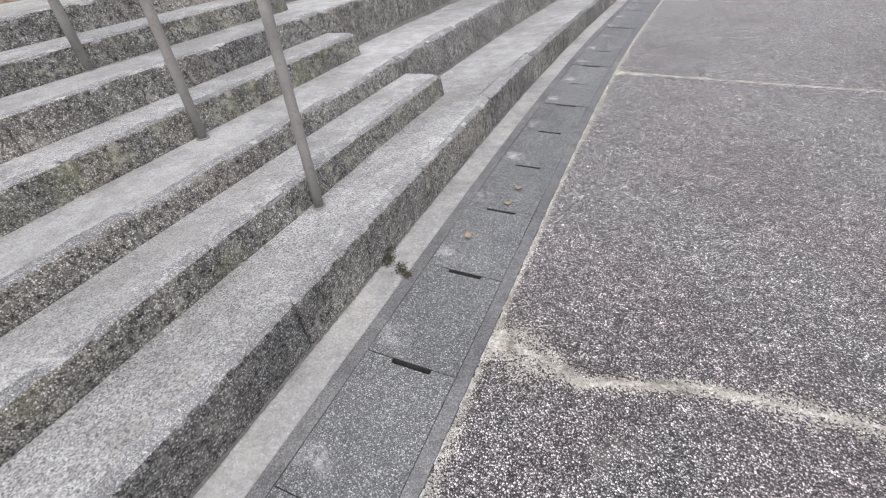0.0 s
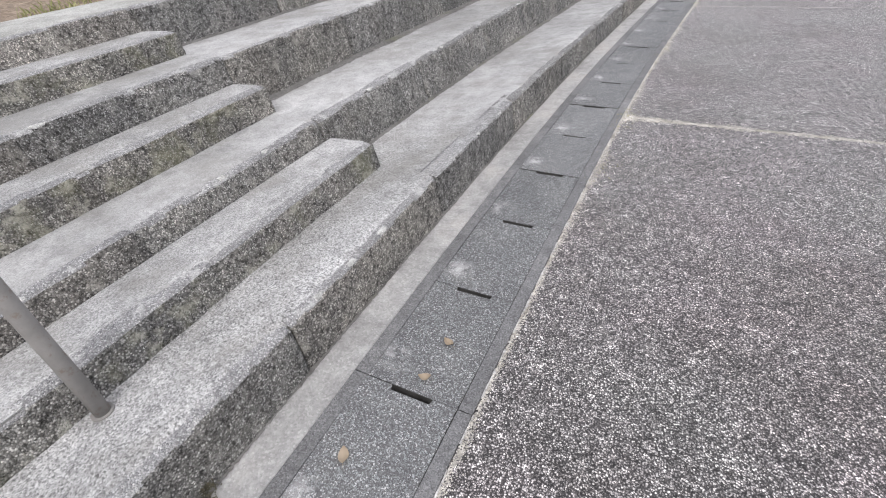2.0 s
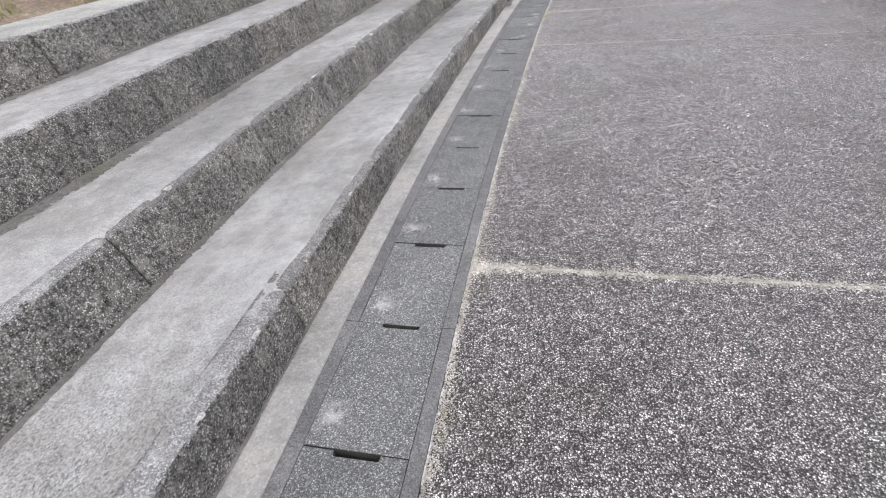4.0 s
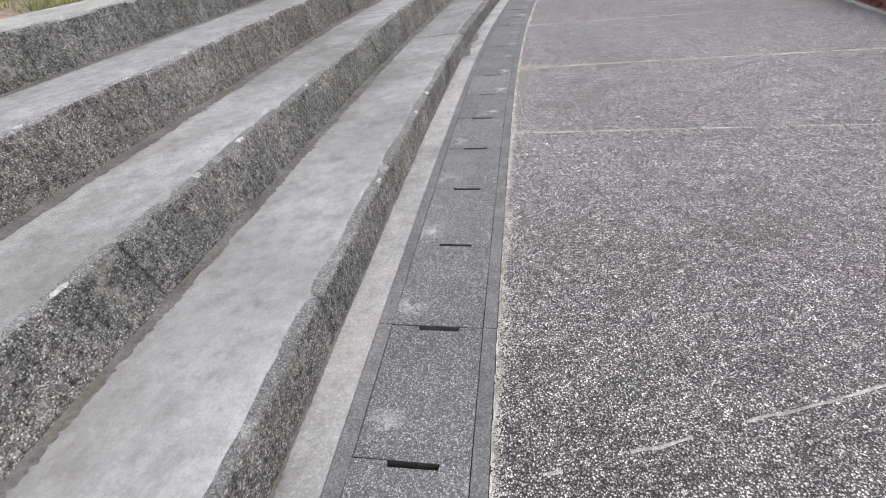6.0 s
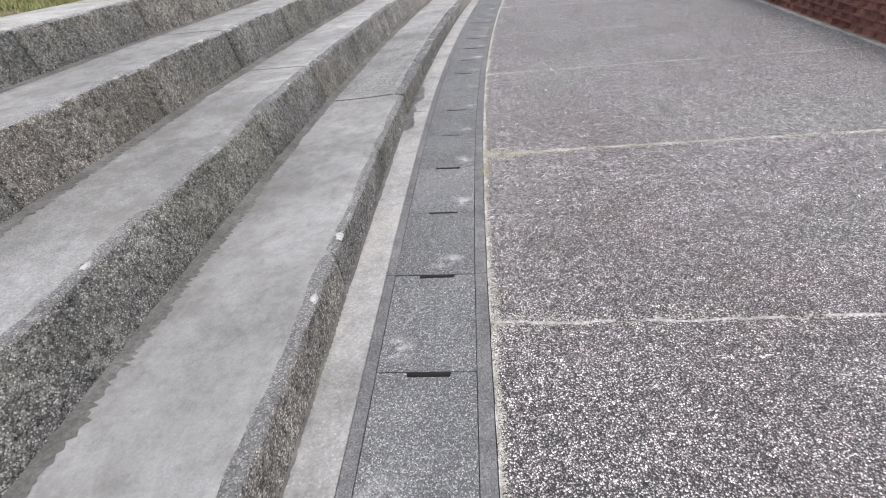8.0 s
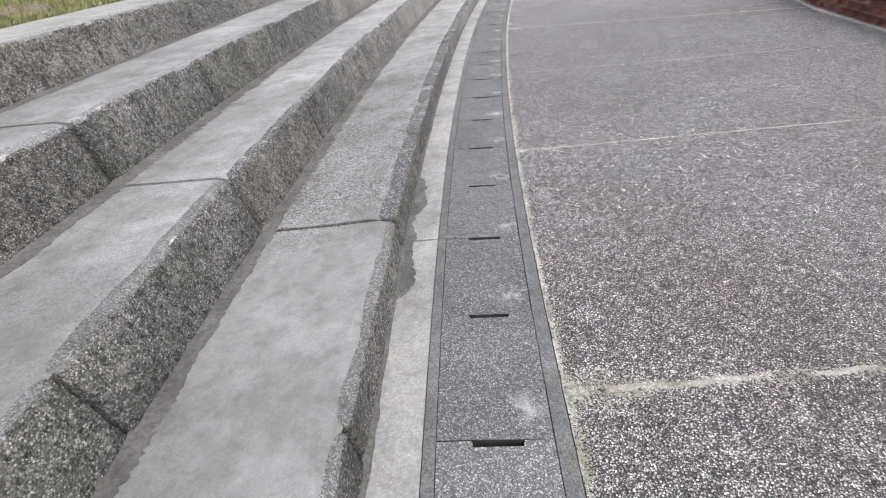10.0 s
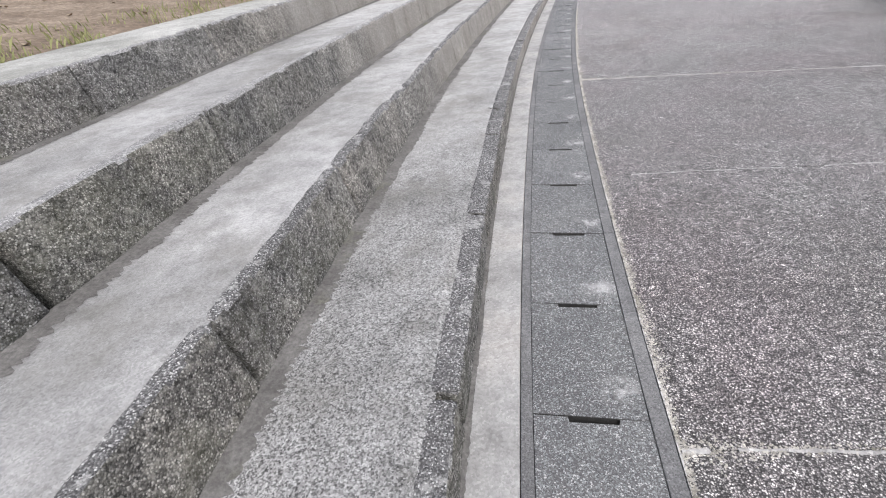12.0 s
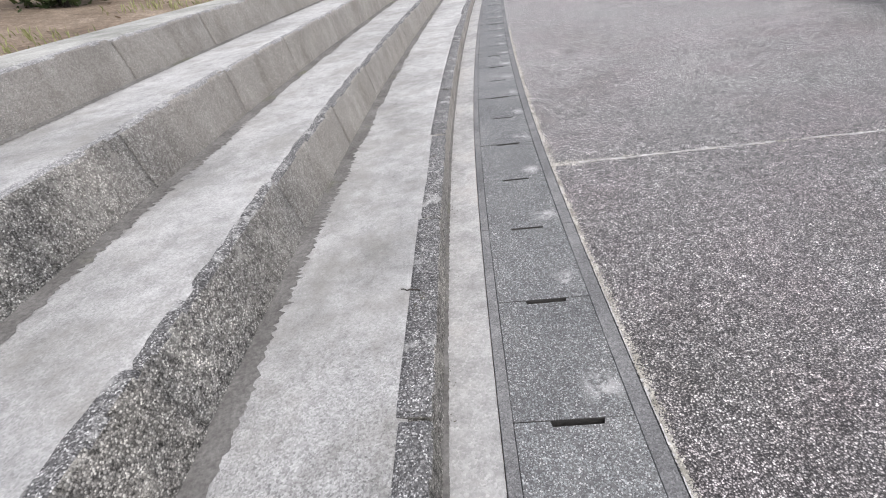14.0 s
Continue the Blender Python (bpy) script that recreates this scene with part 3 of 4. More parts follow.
# ---------------------------------------------------------------- stepped terrace
def block_mesh(nb, zb, nt, zt, deep, length, seed, material, top, amp=0.005, chips=0.012):
    """One precast block: rough leaning face, worn rounded edge, flat top strip."""
    face = [(nb + (nt - nb) * t, zb + (zt - zb) * t) for t in (0, 0.15, 0.3, 0.45, 0.6, 0.75, 0.87, 0.94)]
    edge = [(nt + 0.004, zt - 0.004), (nt + 0.016, zt), (nt + 0.04, zt), (nt + 0.07, zt), (nt + deep, zt)]
    prof = face + edge
    cols = 40
    bm = bmesh.new()
    grid = []
    for i in range(cols + 1):
        y = length * (i / cols - 0.5)
        ring = []
        for j, (n, z) in enumerate(prof):
            p = Vector((y * 9 + seed * 13.1, n * 30, z * 30))
            d = amp * noise.noise(p * 0.35) + amp * 0.8 * noise.noise(p * 1.3)
            near_edge = max(0.0, 1 - abs(j - 8) / 2.2)
            chip = chips * near_edge * max(0.0, noise.noise((y * 8, seed * 3.7, 0.5)) - 0.15) * 1.8
            end = 0.004 if i in (0, cols) else 0.0
            dn = d + chip + end if j <= 9 else 0
            dz = (-d * 0.7 - chip - end) if j >= 8 and j < 12 else (-0.002 if j == 12 else 0)
            ring.append(bm.verts.new((-(n + dn), y, z + dz)))
        ring.append(bm.verts.new((-(nt + deep), y, zb - 0.12)))
        ring.append(bm.verts.new((-nb, y, zb - 0.12)))
        grid.append(ring)
    k = len(grid[0])
    for a, b in zip(grid, grid[1:]):
        for j in range(k):
            bm.faces.new((a[j], a[(j + 1) % k], b[(j + 1) % k], b[j]))
    bm.faces.new(list(reversed(grid[0])))
    bm.faces.new(grid[-1])
    bmesh.ops.recalc_face_normals(bm, faces=bm.faces)
    me = bpy.data.meshes.new("block")
    bm.to_mesh(me)
    bm.free()
    me.materials.append(material)
    me.materials.append(top)
    for f in me.polygons:
        f.use_smooth = True
        if f.normal.z > 0.55:
            f.material_index = 1
    return me


# face foot n, foot z, face top n, top z; inner end of the tread n, z; joint offset
TIERS = [
    (0.360, 0.000, 0.374, 0.200, 1.000, 0.150, -0.06),
    (0.988, 0.140, 1.050, 0.397, 1.615, 0.392, -0.04),
    (1.605, 0.392, 1.645, 0.670, 2.215, 0.668, 0.0),
    (2.207, 0.668, 2.250, 0.910, 2.800, 0.915, 0.0),
]
TIER_LABELS = ["lowest grey concrete step with a gritty worn edge", "second grey concrete step with a rough stained face", "third concrete step with a mottled brown-grey face", "top concrete step with a pale coping"]
DEEP = 0.098
for k, (nb, zb, nt, zt, ni, zi, off) in enumerate(TIERS):
    tier = empty("terrace_step_%d" % (k + 1), TIER_LABELS[k], "step", "structure")
    for a, b in ((S0, 9 + off - 0.011), (9 + off + 0.011, S1)):
        bm = bmesh.new()
        cap = DEEP - 0.03 if k == 0 and b > 10 else 0.02

        def tread_line(s):
            t, i = (low_top(s), low_back(s)) if k == 0 else (zt + fall(s), zi + fall(s))
            return [(nt + DEEP + 0.001, -0.41), (nt + DEEP + 0.001, t - 0.03), (nt + cap + 0.006, t - 0.03), (nt + cap, t - 0.008), (nt + cap + 0.045, t + 0.0045), (nt + 0.5 * (ni - nt), i + 0.4 * (t - i) + 0.003), (ni, i), (ni, -0.41)]

        sweep(bm, tread_line, a, b, 0.25)
        part("tread", bm, (m_tread, m_tread_smooth, m_tread_smooth, m_coping)[k], tier)
    variants = [block_mesh(nb, zb, nt, zt, DEEP, (1.0 + 0.02 * nt) * 0.987, 7 * k + v, m_riser, m_lip) for v in range(5)]
    dull = [block_mesh(nb, zb, nt, zt, DEEP, (1.0 + 0.02 * nt) * 0.987, 7 * k + v, m_riser, m_lip_grey) for v in range(3)]
    bare = [block_mesh(nb, zb, nt, zt, DEEP, (1.0 + 0.02 * nt) * 0.987, 7 * k + v, m_riser, m_lip_dark) for v in range(3)]
    r = random.Random(40 + k)
    for i in range(int(S0), int(S1)):
        s = i + 0.5 + off
        gap = (0.027 if k == 2 else 0.018) if i in (8, 9) else 0.0
        drop = low_top(s) - 0.2 if k == 0 else fall(s)
        slope = math.degrees(math.atan(low_top(s + 0.5) - low_top(s - 0.5))) if k == 0 else 0.0
        kin = variants if k > 1 or i < 3 else dull if i < 9 else bare
        ob = share("block", kin[r.randrange(len(kin))], tier, stand(s, 0, drop + r.uniform(-0.003, 0.003), r.uniform(-0.15, 0.15), slope))
        ob.scale = (1, 1 - gap, 1)

# half-height flight between the seats, ending two metres along
HALF = [(0.735, 0.172, 0.752, 0.298, 0.99), (1.372, 0.392, 1.388, 0.535, 1.61), (1.935, 0.668, 1.950, 0.79, 2.21)]
for k, (nb, zb, nt, zt, ni) in enumerate(HALF):
    step = empty("half_step", "short lichen-spotted concrete stair step set on the terrace", "step", "structure", "half steps of the stair flight")
    bm = bmesh.new()
    sweep(bm, [(nt + 0.088, zb - 0.05), (nt + 0.088, zt - 0.03), (nt + 0.025, zt - 0.03), (nt + 0.02, zt - 0.008), (nt + 0.06, zt + 0.0045), (ni + 0.03, zt - 0.004), (ni + 0.03, zb - 0.05)], -5.0, 1.99, 0.25, True)
    part("tread", bm, m_half_tread, step)
    variants = [block_mesh(nb, zb, nt, zt, 0.087, (1.0 + 0.02 * nt) * 0.996, 31 + 7 * k + v, m_half, m_lip, 0.007, 0.016) for v in range(4)]
    for i in range(-5, 2):
        s = i + 0.5
        share("block", variants[(i + k) % 4], step, stand(s, 0, fall(s)))


def lichen(spots, seed):
    """Thin pale crusts wrapped over the worn edge of a step. spots: (s, nt, zt, radius)."""
    bm = bmesh.new()
    r = random.Random(seed)
    for s, nt, zt, size in spots:
        rows = []
        for ring in (0.0, 0.55, 1.0):
            rows.append([])
            for q in range(14):
                a = 6.28318 * q / 14
                w = size * ring * (0.75 + 0.5 * noise.noise((math.cos(a) * 1.7 + s * 9, math.sin(a) * 1.7, seed)) + 0.12 * r.random())
                u, lift = w * math.sin(a) * 0.8 + 0.004, 0.004 - 0.004 * ring
                n, z = (nt + 0.006 + u, zt + lift) if u > 0 else (nt + 0.004 - lift, zt - 0.004 + u)
                rows[-1].append(bm.verts.new(at(s + w * math.cos(a) * 1.25, n, z)))
        for a, b in zip(rows, rows[1:]):
            for q in range(14):
                bm.faces.new((a[q], a[(q + 1) % 14], b[(q + 1) % 14], b[q]))
    bmesh.ops.remove_doubles(bm, verts=bm.verts, dist=0.0004)
    bmesh.ops.recalc_face_normals(bm, faces=bm.faces)
    return bm


r = random.Random(28)
EDGE_SPOTS = ((0, (1.09, 1.28, 1.49, 2.21, 2.44, 2.74, 3.6, 5.76, 6.68, 7.06)), (1, (0.59, 1.36, 1.61, 2.43, 3.3, 4.72, 5.43, 5.79, 6.62, 8.52)), (2, (0.23, 0.71, 1.1, 4.99, 5.33, 5.94, 6.42, 8.39, 8.67, 9.18)), (3, (11.94, 12.94)))
for k, row in EDGE_SPOTS:
    spots = [(s, TIERS[k][2], low_top(s) if k == 0 else TIERS[k][3] + fall(s), r.uniform(0.018, 0.032)) for s in row]
    tagged(finish("lichen", lichen(spots, k), m_lichen), "pale lichen crusts on the worn step edge", "lichen", kind="stuff")


def dirt_line(n, z, seed, width=0.03, rise=0.0, s0=-4.0, s1=24.0):
    """Dirt washed into an inner corner: a low uneven wedge. z: a height or a function of s; width too."""
    bm = bmesh.new()
    last = None
    steps = int((s1 - s0) / 0.012)
    for i in range(steps + 1):
        s = s0 + (s1 - s0) * i / steps
        w = (width(s) if callable(width) else width) * (0.75 + 0.5 * abs(noise.noise((s * 1.3, seed, 0))) + 0.2 * noise.noise((s * 7, seed, 3)) + 0.18 * noise.noise((s * 27, seed, 5)) + 0.4 * noise.noise((s * 83, seed, 7)))
        w = max(0.004, w)
        h = z(s) if callable(z) else z
        a, b = bm.verts.new(at(s, n + 0.012, h + 0.004 + w * 0.08)), bm.verts.new(at(s, n - w, h + 0.0016 + w * (rise(s) if callable(rise) else rise)))
        if last:
            bm.faces.new((last[0], last[1], b, a))
        last = (a, b)
    for f in bm.faces:
        f.normal_update()
        if f.normal.z < 0:
            f.normal_flip()
    return bm


def low_rise(s):
    return (0.4 * (low_top(s) - low_back(s)) + 0.003) / 0.313


def low_width(s):
    return float(np.interp(s, [-4, 3, 6, 12, 24], [0.03, 0.035, 0.075, 0.085, 0.06]))


for n, z, w, rise, seed in ((0.990, low_back, low_width, low_rise, 1), (1.607, lambda s: 0.392 + fall(s), 0.085, 0.018, 2), (2.208, lambda s: 0.668 + fall(s), 0.06, 0.0133, 3)):
    tagged(finish("dirt_line", dirt_line(n, z, seed, w, rise), m_dirt), "damp brown dirt washed along the step foot", "dirt", kind="stuff")
tagged(finish("dirt_line", dirt_line(0.362, 0.0, 6, 0.014), m_dirt), "dark dirt along the foot of the lowest step", "dirt", kind="stuff")

# ---------------------------------------------------------------- bank above the steps
bm = bmesh.new()
rows = []
for i in range(90):
    s = S0 + (S1 - S0) * i / 89
    row = []
    for n, z in ((2.802, -0.4), (2.803, 0.90), (2.95, 0.93), (3.4, 0.99), (4.2, 1.10), (5.5, 1.30), (8, 1.6), (14, 2.0), (90, 5.0), (90, -0.4)):
        d = 0.03 * noise.noise((s * 2, n * 2, 1)) if n > 2.9 and z > 0 else 0
        row.append(bm.verts.new(at(s, n, z + fall(s) * (z > 0) + d)))
    rows.append(row)
for a, b in zip(rows, rows[1:]):
    for j in range(9):
        bm.faces.new((a[j], a[j + 1], b[j + 1], b[j]))
bm.faces.new(rows[0]), bm.faces.new(rows[-1])
bmesh.ops.recalc_face_normals(bm, faces=bm.faces)
tagged(finish("bank", bm, m_soil), "dry brown earth bank above the terrace", "bank", kind="structure")


def bank_z(s, n):
    return float(np.interp(n, [2.8, 2.95, 3.4, 4.2, 5.5, 8, 14], [0.90, 0.93, 0.99, 1.10, 1.30, 1.6, 2.0])) + fall(s) + (0.03 * noise.noise((s * 2, n * 2, 1)) if n > 2.9 else 0)


def blades(count, s_range, n_range, height, seed):
    bm = bmesh.new()
    r = random.Random(seed)
    for _ in range(count):
        s, n = r.uniform(*s_range), n_range[0] + (n_range[1] - n_range[0]) * r.random() ** 1.6
        if noise.noise((s * 1.5, n * 1.5, seed)) < -0.05:
            continue
        p = at(s, n, bank_z(s, n) - 0.01)
        a, h = r.uniform(0, 6.3), height * r.uniform(0.4, 1.3)
        side = Vector((math.cos(a), math.sin(a), 0)) * r.uniform(0.003, 0.006)
        lean = Vector((math.sin(a), -math.cos(a), 0)) * h * r.uniform(0.1, 0.7)
        v = [bm.verts.new(q) for q in (p - side, p + side, p + side * 0.6 + lean * 0.4 + Vector((0, 0, h * 0.7)), p + lean + Vector((0, 0, h)))]
        bm.faces.new(v[:3])
        bm.faces.new((v[0], v[2], v[3]))
    return bm


tagged(finish("grass", blades(26000, (-4, 11.8), (2.80, 4.8), 0.045, 4), m_grass), "patchy yellow-green grass on the bank", "grass", kind="stuff")
tagged(finish("grass", blades(46000, (5.5, 11.3), (2.80, 5.4), 0.05, 14), m_grass), "yellow-green lawn behind the top step", "grass", kind="stuff")
tagged(finish("grass", blades(2600, (11, 27), (2.81, 3.3), 0.06, 9), m_grass), "thin dry grass along the coping", "grass", kind="stuff")


def shrub(s, n, size, seed):
    """A low dark shrub: forked stems and many small leaves."""
    r = random.Random(seed)
    base = new("shrub")
    base.matrix_basis = Matrix.Translation(at(s, n, bank_z(s, n) - 0.02))
    stems, leaves = bmesh.new(), bmesh.new()
    for _ in range(7):
        a, t = r.uniform(0, 6.3), r.uniform(0.2, 0.9)
        tip = Vector((math.cos(a) * math.sin(t), math.sin(a) * math.sin(t), math.cos(t) * 0.9)) * size * r.uniform(0.7, 1.1)
        old = None
        for q in range(5):
            c = tip * (q / 4) + Vector((r.uniform(-1, 1), r.uniform(-1, 1), 0)) * 0.03 * size
            ring = [stems.verts.new(c + Vector((math.cos(u), math.sin(u), 0)) * 0.014 * size * (1.25 - q / 4)) for u in (0, 1.57, 3.14, 4.71)]
            if old:
                for u in range(4):
                    stems.faces.new((old[u], old[(u + 1) % 4], ring[(u + 1) % 4], ring[u]))
            old = ring
        for _ in range(260):
            c = tip * r.uniform(0.3, 1.05) + Vector((r.gauss(0, 1), r.gauss(0, 1), r.gauss(0, 0.8))) * 0.17 * size
            u = Vector((r.gauss(0, 1), r.gauss(0, 1), r.gauss(0, 0.6))).normalized() * r.uniform(0.03, 0.055)
            w = u.cross(Vector((r.gauss(0, 1), r.gauss(0, 1), r.gauss(0, 1)))).normalized() * 0.016
            v = [leaves.verts.new(c + q) for q in (-u, w, u, -w)]
            leaves.faces.new(v)
    part("stem", stems, m_twig, base)
    part("leaves", leaves, m_shrub, base)
    return tagged(base, "dark green leafy shrub on the bank", "shrub", "shrubs on the bank")


for i, (s, n, size) in enumerate(((14.9, 4.3, 0.7), (15.7, 3.9, 0.6), (16.5, 4.0, 0.8), (17.3, 3.8, 0.8), (18.4, 3.9, 0.8), (19.6, 4.5, 1.1), (21.0, 4.0, 0.9), (22.5, 4.6, 1.2), (15.6, 5.2, 1.0), (24.3, 4.2, 1.0), (16.4, 6.2, 1.2), (13.9, 6.0, 1.0))):
    shrub(s, n, size, 60 + i)


def leaf_mesh(seed, length=0.05):
    """A curled dry leaf with a midrib and a stalk."""
    r = random.Random(seed)
    bm = bmesh.new()
    rows = []
    for i in range(7):
        t = i / 6
        w = 0.34 * length * math.sin(math.pi * min(0.98, t * 0.92 + 0.06)) ** 0.8
        y, z = length * (t - 0.5), 0.004 + 0.012 * (t - 0.5) ** 2 * 4 * r.uniform(0.4, 1)
        rows.append([bm.verts.new((-w, y, z + 0.006)), bm.verts.new((0, y, z)), bm.verts.new((w, y, z + 0.005))])
    for a, b in zip(rows, rows[1:]):
        bm.faces.new((a[0], a[1], b[1], b[0]))
        bm.faces.new((a[1], a[2], b[2], b[1]))
    v = [bm.verts.new(q) for q in ((-0.0008, -length * 0.5, 0.004), (0.0008, -length * 0.5, 0.004), (0, -length * 0.78, 0.003))]
    bm.faces.new(v)
    me = bpy.data.meshes.new("leaf")
    bm.to_mesh(me)
    bm.free()
    me.materials.append(m_dead)
    return me


LEAVES = [leaf_mesh(i, 0.042 + 0.006 * i) for i in range(3)]
for s, n, z, turn, i in ((0.735, 0.07, 0.0, 30, 1), (1.06, -0.02, 0.0, 110, 0), (1.22, -0.03, 0.0, 70, 0)):
    ob = new("fallen_leaf", LEAVES[i])
    ob.matrix_basis = stand(s, n, z + 0.001, turn)
    tagged(ob, "small curled dry leaf lying on a drain cover", "leaf", "fallen leaves")
r = random.Random(5)
for i in range(40):
    s, n = r.uniform(10.5, 17), r.uniform(2.9, 4.3)
    ob = new("fallen_leaf", LEAVES[i % 3])
    ob.matrix_basis = stand(s, n, bank_z(s, n) + 0.004, r.uniform(0, 360), r.uniform(-15, 15))
    tagged(ob, "small curled dry leaf on the earth bank", "leaf", "fallen leaves")


def tuft(points, material, seed, spread, size):
    """A loose clump of crumbs and short shoots."""
    bm = bmesh.new()
    r = random.Random(seed)
    for s, n, z, count in points:
        for _ in range(count):
            p = at(s + r.gauss(0, spread), n + r.gauss(0, spread), z + abs(r.gauss(0, size * 0.9)))
            u = Vector((r.gauss(0, 1), r.gauss(0, 1), abs(r.gauss(0, 1)))).normalized() * size * r.uniform(0.5, 1.5)
            w = u.cross(Vector((r.gauss(0, 1), r.gauss(0, 1), r.gauss(0, 1)))).normalized() * size * 0.35
            x = u.cross(w).normalized() * size * 0.3
            v = [bm.verts.new(p + q) for q in (-u, w, u, -w, x)]
            for f in ((0, 1, 4), (1, 2, 4), (2, 3, 4), (3, 0, 4)):
                bm.faces.new([v[q] for q in f])
    return bm


tagged(finish("moss_clump", tuft([(0.40, 0.215, 0.002, 110), (0.415, 0.245, 0.004, 130), (0.44, 0.27, 0.002, 60)], m_moss, 3, 0.012, 0.006), m_moss), "dark ragged clump of moss and dirt beside the drain", "moss", kind="stuff")
tagged(finish("moss_clump", tuft([(0.47, 0.345, 0.004, 200), (0.50, 0.35, 0.03, 110), (0.44, 0.335, 0.0, 90)], m_moss, 4, 0.014, 0.006), m_moss), "dark moss growing at the foot of the lowest step", "moss", kind="stuff")
r = random.Random(8)
tagged(finish("joint_moss", tuft([(j + r.gauss(0, 0.12), E - abs(r.gauss(0, 0.035)), 0.0, 9) for j in (0.17, 3.36, 3.36, 8.15, 8.0, 8.25, 4.9, 2.6, 6.9) for _ in range(14)] + [(8.15 + r.gauss(0, 0.022), E - r.uniform(0.06, 0.27), 0.0, 7) for _ in range(34)] + [(7.93 + r.gauss(0, 0.03), E - abs(r.gauss(0, 0.022)), 0.0, 8) for _ in range(20)], m_joint_moss, 6, 0.02, 0.0035), m_joint_moss), "yellow-green moss crumbs at the paving joints", "moss", kind="stuff")
r = random.Random(18)
# the row of crumbs along the crack is added to give it dark shade
tagged(finish("step_crumbs", tuft([(r.uniform(9.5, 15), 0.352, 0.0, 7) for _ in range(26)] + [(12.42, 0.43, low_top(12.4), 26), (12.36, 0.45, low_top(12.4), 14), (13.6, 0.44, low_top(13.6), 12)] + [(8.94 + r.gauss(0, 0.004), 0.40 + 0.57 * q / 60, low_top(9) - 0.004 - (low_top(9) - low_back(9)) * q / 60, 6) for q in range(60)], m_moss, 16, 0.012, 0.0045), m_moss), "dark crumbs of moss and leaf on the lowest step, a row of them shading its crack", "debris", kind="stuff")


def twig(s, n, z, turn, length, seed):
    r = random.Random(seed)
    bm = bmesh.new()
    old = None
    for q in range(7):
        c = Vector((r.uniform(-1, 1) * 0.004, length * (q / 6 - 0.5), 0.004 + r.random() * 0.003))
        ring = [bm.verts.new(c + Vector((math.cos(u), 0, math.sin(u))) * 0.003 * (1.2 - 0.1 * q)) for u in (0, 1.26, 2.51, 3.77, 5.03)]
        if old:
            for u in range(5):
                bm.faces.new((old[u], old[(u + 1) % 5], ring[(u + 1) % 5], ring[u]))
        old = ring
    bmesh.ops.recalc_face_normals(bm, faces=bm.faces)
    ob = finish("twig", bm, m_twig)
    ob.matrix_basis = stand(s, n, z, turn)
    tagged(ob, "short dark twig lying on the step edge", "twig")


twig(12.45, 0.47, low_top(12.45) + 0.002, 80, 0.07, 1)
twig(14.9, 0.42, low_top(14.9) - 0.001, 60, 0.06, 2)
bm = bmesh.new()
bmesh.ops.create_icosphere(bm, subdivisions=2, radius=0.011)
for v in bm.verts:
    v.co *= 1 + 0.2 * noise.noise(v.co * 90)
    v.co.z *= 0.6
ob = finish("pebble", bm, m_lichen, smooth=True)
ob.matrix_basis = stand(9.35, -0.72, 0.006)
tagged(ob, "small pale pebble lying on the aggregate paving", "pebble")


# ---------------------------------------------------------------- handrail on the stair flight
def tube(bm, points, radius, sides=16):
    old = None
    for i, p in enumerate(points):
        d = (points[min(i + 1, len(points) - 1)] - points[max(i - 1, 0)]).normalized()
        u = d.orthogonal().normalized() if old is None else (last_u - d * last_u.dot(d)).normalized()
        w = d.cross(u)
        last_u = u
        ring = [bm.verts.new(p + (u * math.cos(6.28318 * q / sides) + w * math.sin(6.28318 * q / sides)) * radius) for q in range(sides)]
        if old:
            for q in range(sides):
                bm.faces.new((old[q], old[(q + 1) % sides], ring[(q + 1) % sides], ring[q]))
        else:
            bm.faces.new(list(reversed(ring)))
        old = ring
    bm.faces.new(old)
    bmesh.ops.recalc_face_normals(bm, faces=bm.faces)
    return bm


rail = empty("handrail", "grey steel stair handrail with a white top rail", "handrail")
# foot s, n, z and head s, n, z: the posts lean a little
POSTS = [(0.500, 0.685, 0.172, 0.540, 0.728, 1.03), (0.550, 1.330, 0.397, 0.560, 1.358, 1.27), (0.553, 1.945, 0.668, 0.545, 1.918, 1.49)]
for s, n, z0, s1, n1, z1 in POSTS:
    z0 += fall(s)
    bm = bmesh.new()
    tube(bm, [at(s, n, z0 - 0.02).lerp(at(s1, n1, z1), f) for f in (0.0, 0.35, 0.88, 1.0)], 0.0215)
    part("post", bm, m_post, rail, smooth=True)
    bm = bmesh.new()
    tube(bm, [at(s, n, z0 + 0.001), at(s, n, z0 + 0.008)], 0.03)
    part("collar", bm, m_post, rail)
bm = bmesh.new()
pts = [at(0.53, 0.605, 1.050), at(0.53, 0.66, 1.050), at(0.532, 0.722, 1.052), at(0.533, 0.76, 1.060), at(0.535, 0.82, 1.083)]
pts += [at(0.55, 1.358, 1.292), at(0.545, 1.918, 1.512), at(0.54, 2.5, 1.74)]
top_rail = part("top_rail", tube(bm, pts, 0.024), m_rail, rail, "white coated top rail", True)
bm = bmesh.new()
tube(bm, [at(0.53, 0.598, 1.050), at(0.53, 0.601, 1.050), at(0.53, 0.606, 1.050)], 0.0252, 20)
part("end_cap", bm, m_post, top_rail, "grey end cap")

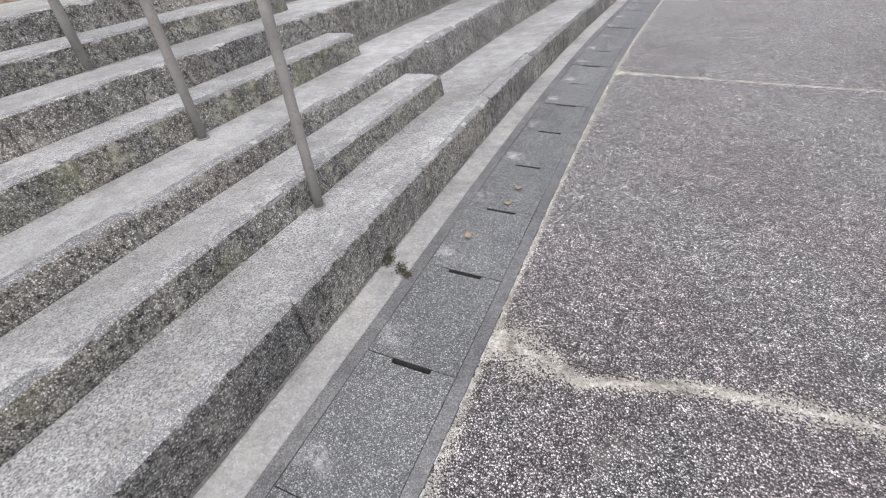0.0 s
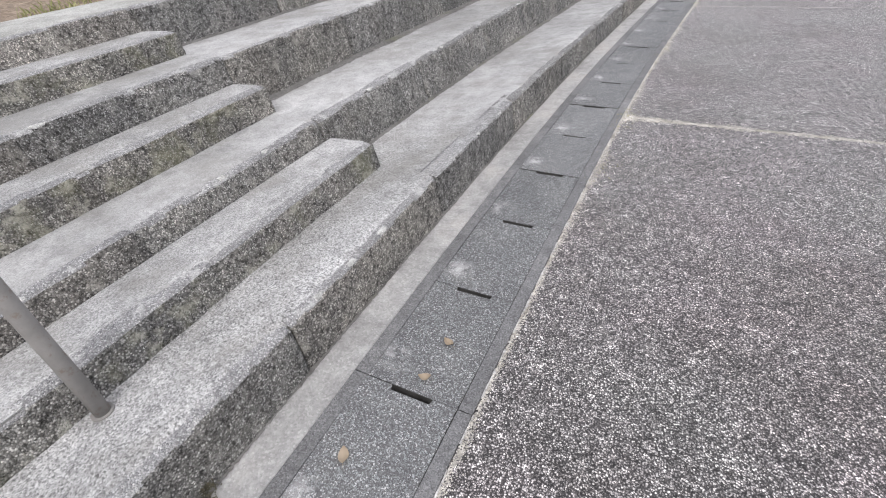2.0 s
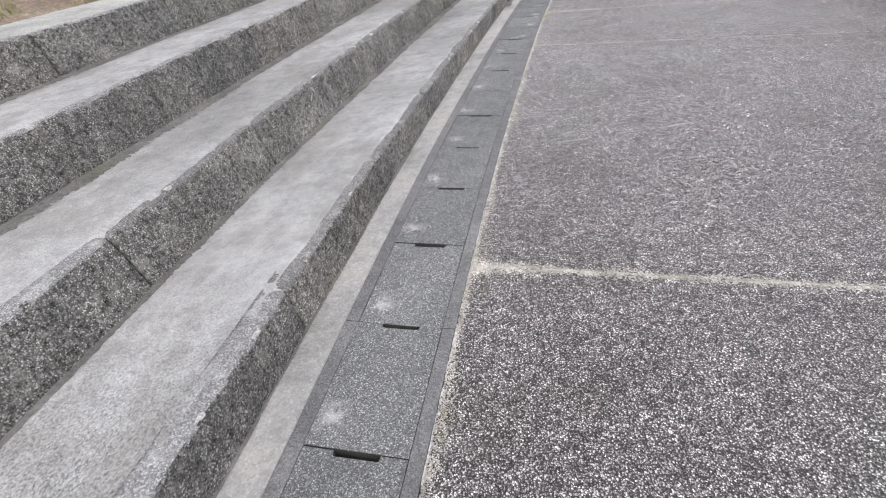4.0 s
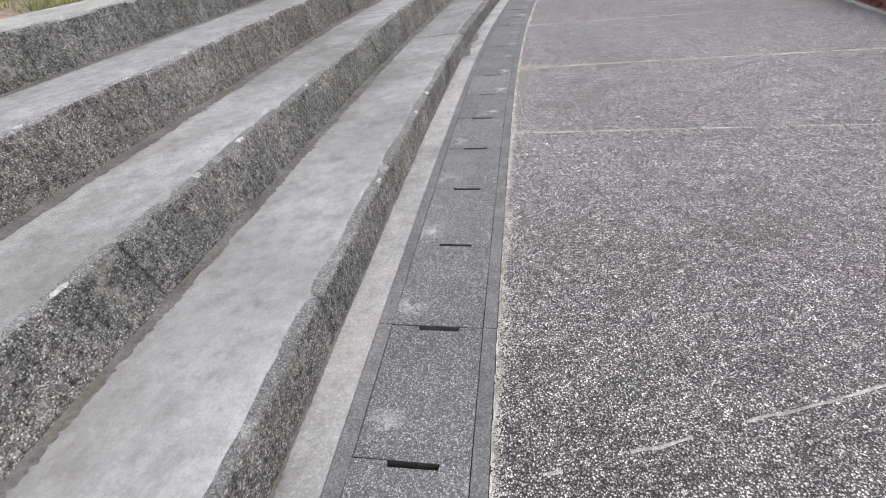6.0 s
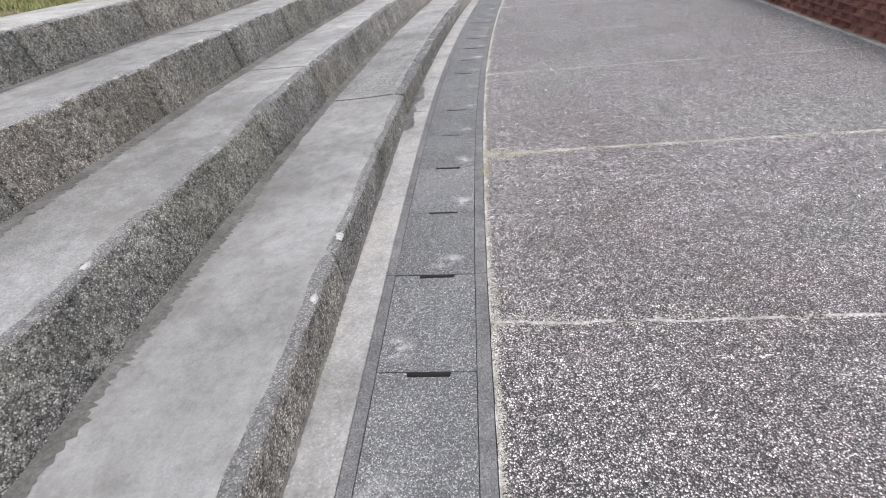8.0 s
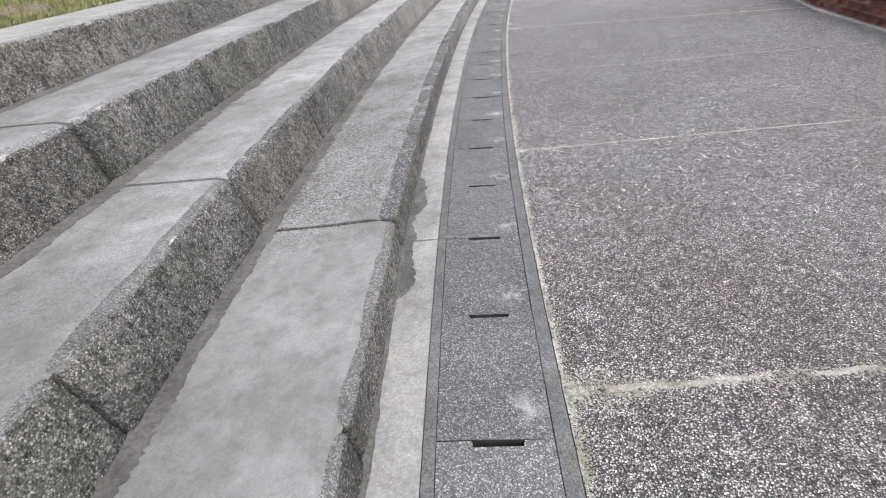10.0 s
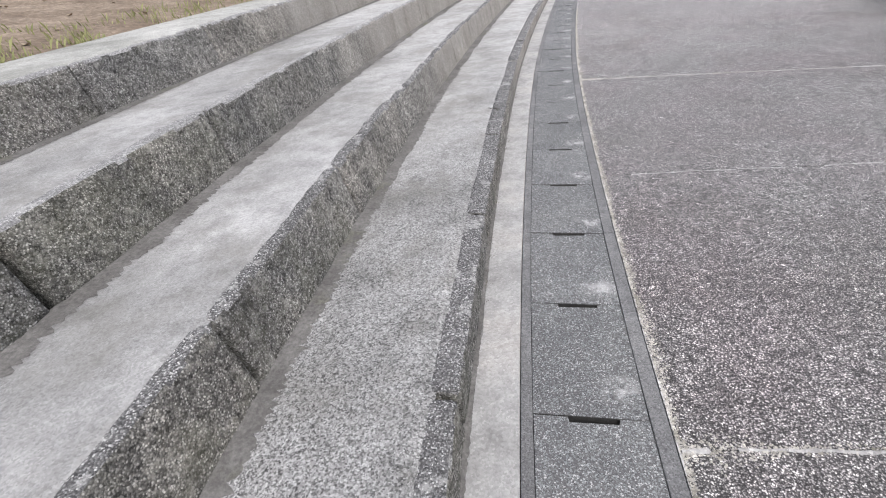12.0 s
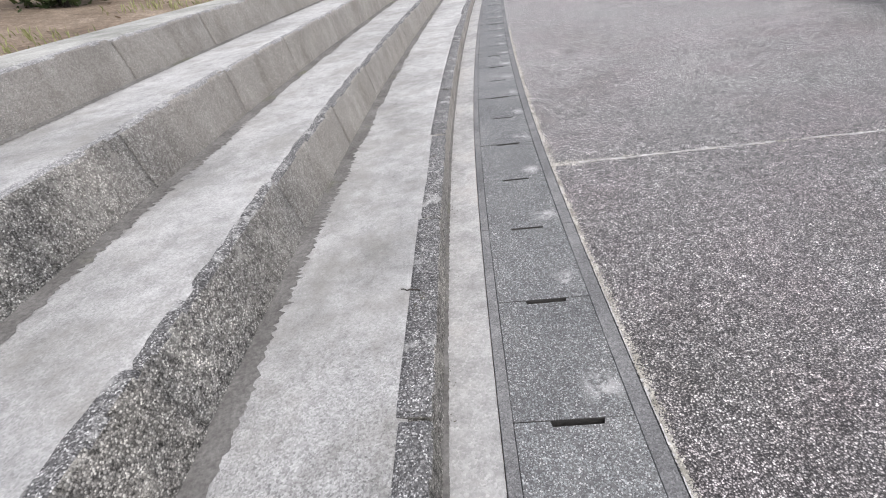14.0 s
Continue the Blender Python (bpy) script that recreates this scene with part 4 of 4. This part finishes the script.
# ---------------------------------------------------------------- brick wall across the walkway
wall = empty("wall_brick", "red-brown brick wall along the paving", "wall", "structure")
bm = bmesh.new()
sweep(bm, lambda s: [(wall_n(s) + 0.10, -0.40), (wall_n(s) + 0.10, 0.012), (wall_n(s) + 0.09, 0.018), (wall_n(s) - 0.30, 0.018), (wall_n(s) - 0.30, -0.40)], -4.0, S1, 0.5)
part("footing", bm, m_coping, wall, "pale concrete footing strip")
bm = bmesh.new()
sweep(bm, lambda s: [(wall_n(s) - 0.008, 0.018), (wall_n(s) - 0.008, 0.60), (wall_n(s) - 0.22, 0.60), (wall_n(s) - 0.22, 0.018)], -4.0, S1, 0.5)
part("mortar_bed", bm, m_mortar, wall)


def brick_bm(bm, m, length=0.205, height=0.058):
    x0, x1, y, z = 0.0, -0.06, length / 2, height / 2
    c = 0.003
    v = [bm.verts.new(m @ Vector(q)) for q in ((-c + x0 + 0.0, -y, -z), (x0 - c, y, -z), (x0 - c, y, z), (x0 - c, -y, z), (x0, -y + c, -z + c), (x0, y - c, -z + c), (x0, y - c, z - c), (x0, -y + c, z - c), (x1, -y, -z), (x1, y, -z), (x1, y, z), (x1, -y, z))]
    for f in ((4, 5, 6, 7), (0, 1, 5, 4), (1, 2, 6, 5), (2, 3, 7, 6), (3, 0, 4, 7), (8, 9, 1, 0), (9, 10, 2, 1), (10, 11, 3, 2), (11, 8, 0, 3)):
        bm.faces.new([v[q] for q in f])


one = bmesh.new()
brick_bm(one, Matrix.Diagonal((-1, 1, 1, 1)))
bmesh.ops.recalc_face_normals(one, faces=one.faces)
brick_me = bpy.data.meshes.new("brick")
one.to_mesh(brick_me)
one.free()
brick_me.materials.append(m_brick)
rest = bmesh.new()
r = random.Random(77)
for c in range(8):
    z = 0.018 + 0.034 + 0.069 * c
    for i in range(int(33 / 0.216)):
        s = -4 + 0.216 * (i + 0.5 * (c % 2)) + 0.1
        m = stand(s, wall_n(s) + r.uniform(-0.003, 0.003), z, 180 + math.degrees(math.atan(wall_n(s + 0.1) - wall_n(s - 0.1)) * 5) + r.uniform(-0.6, 0.6))
        if c < 5 and 8.6 < s < 20.8:
            share("brick", brick_me, wall, m)
        else:
            brick_bm(rest, m @ Matrix.Diagonal((-1, 1, 1, 1)))
bmesh.ops.recalc_face_normals(rest, faces=rest.faces)
tagged(part("bricks", rest, m_brick, wall), kind="stuff")
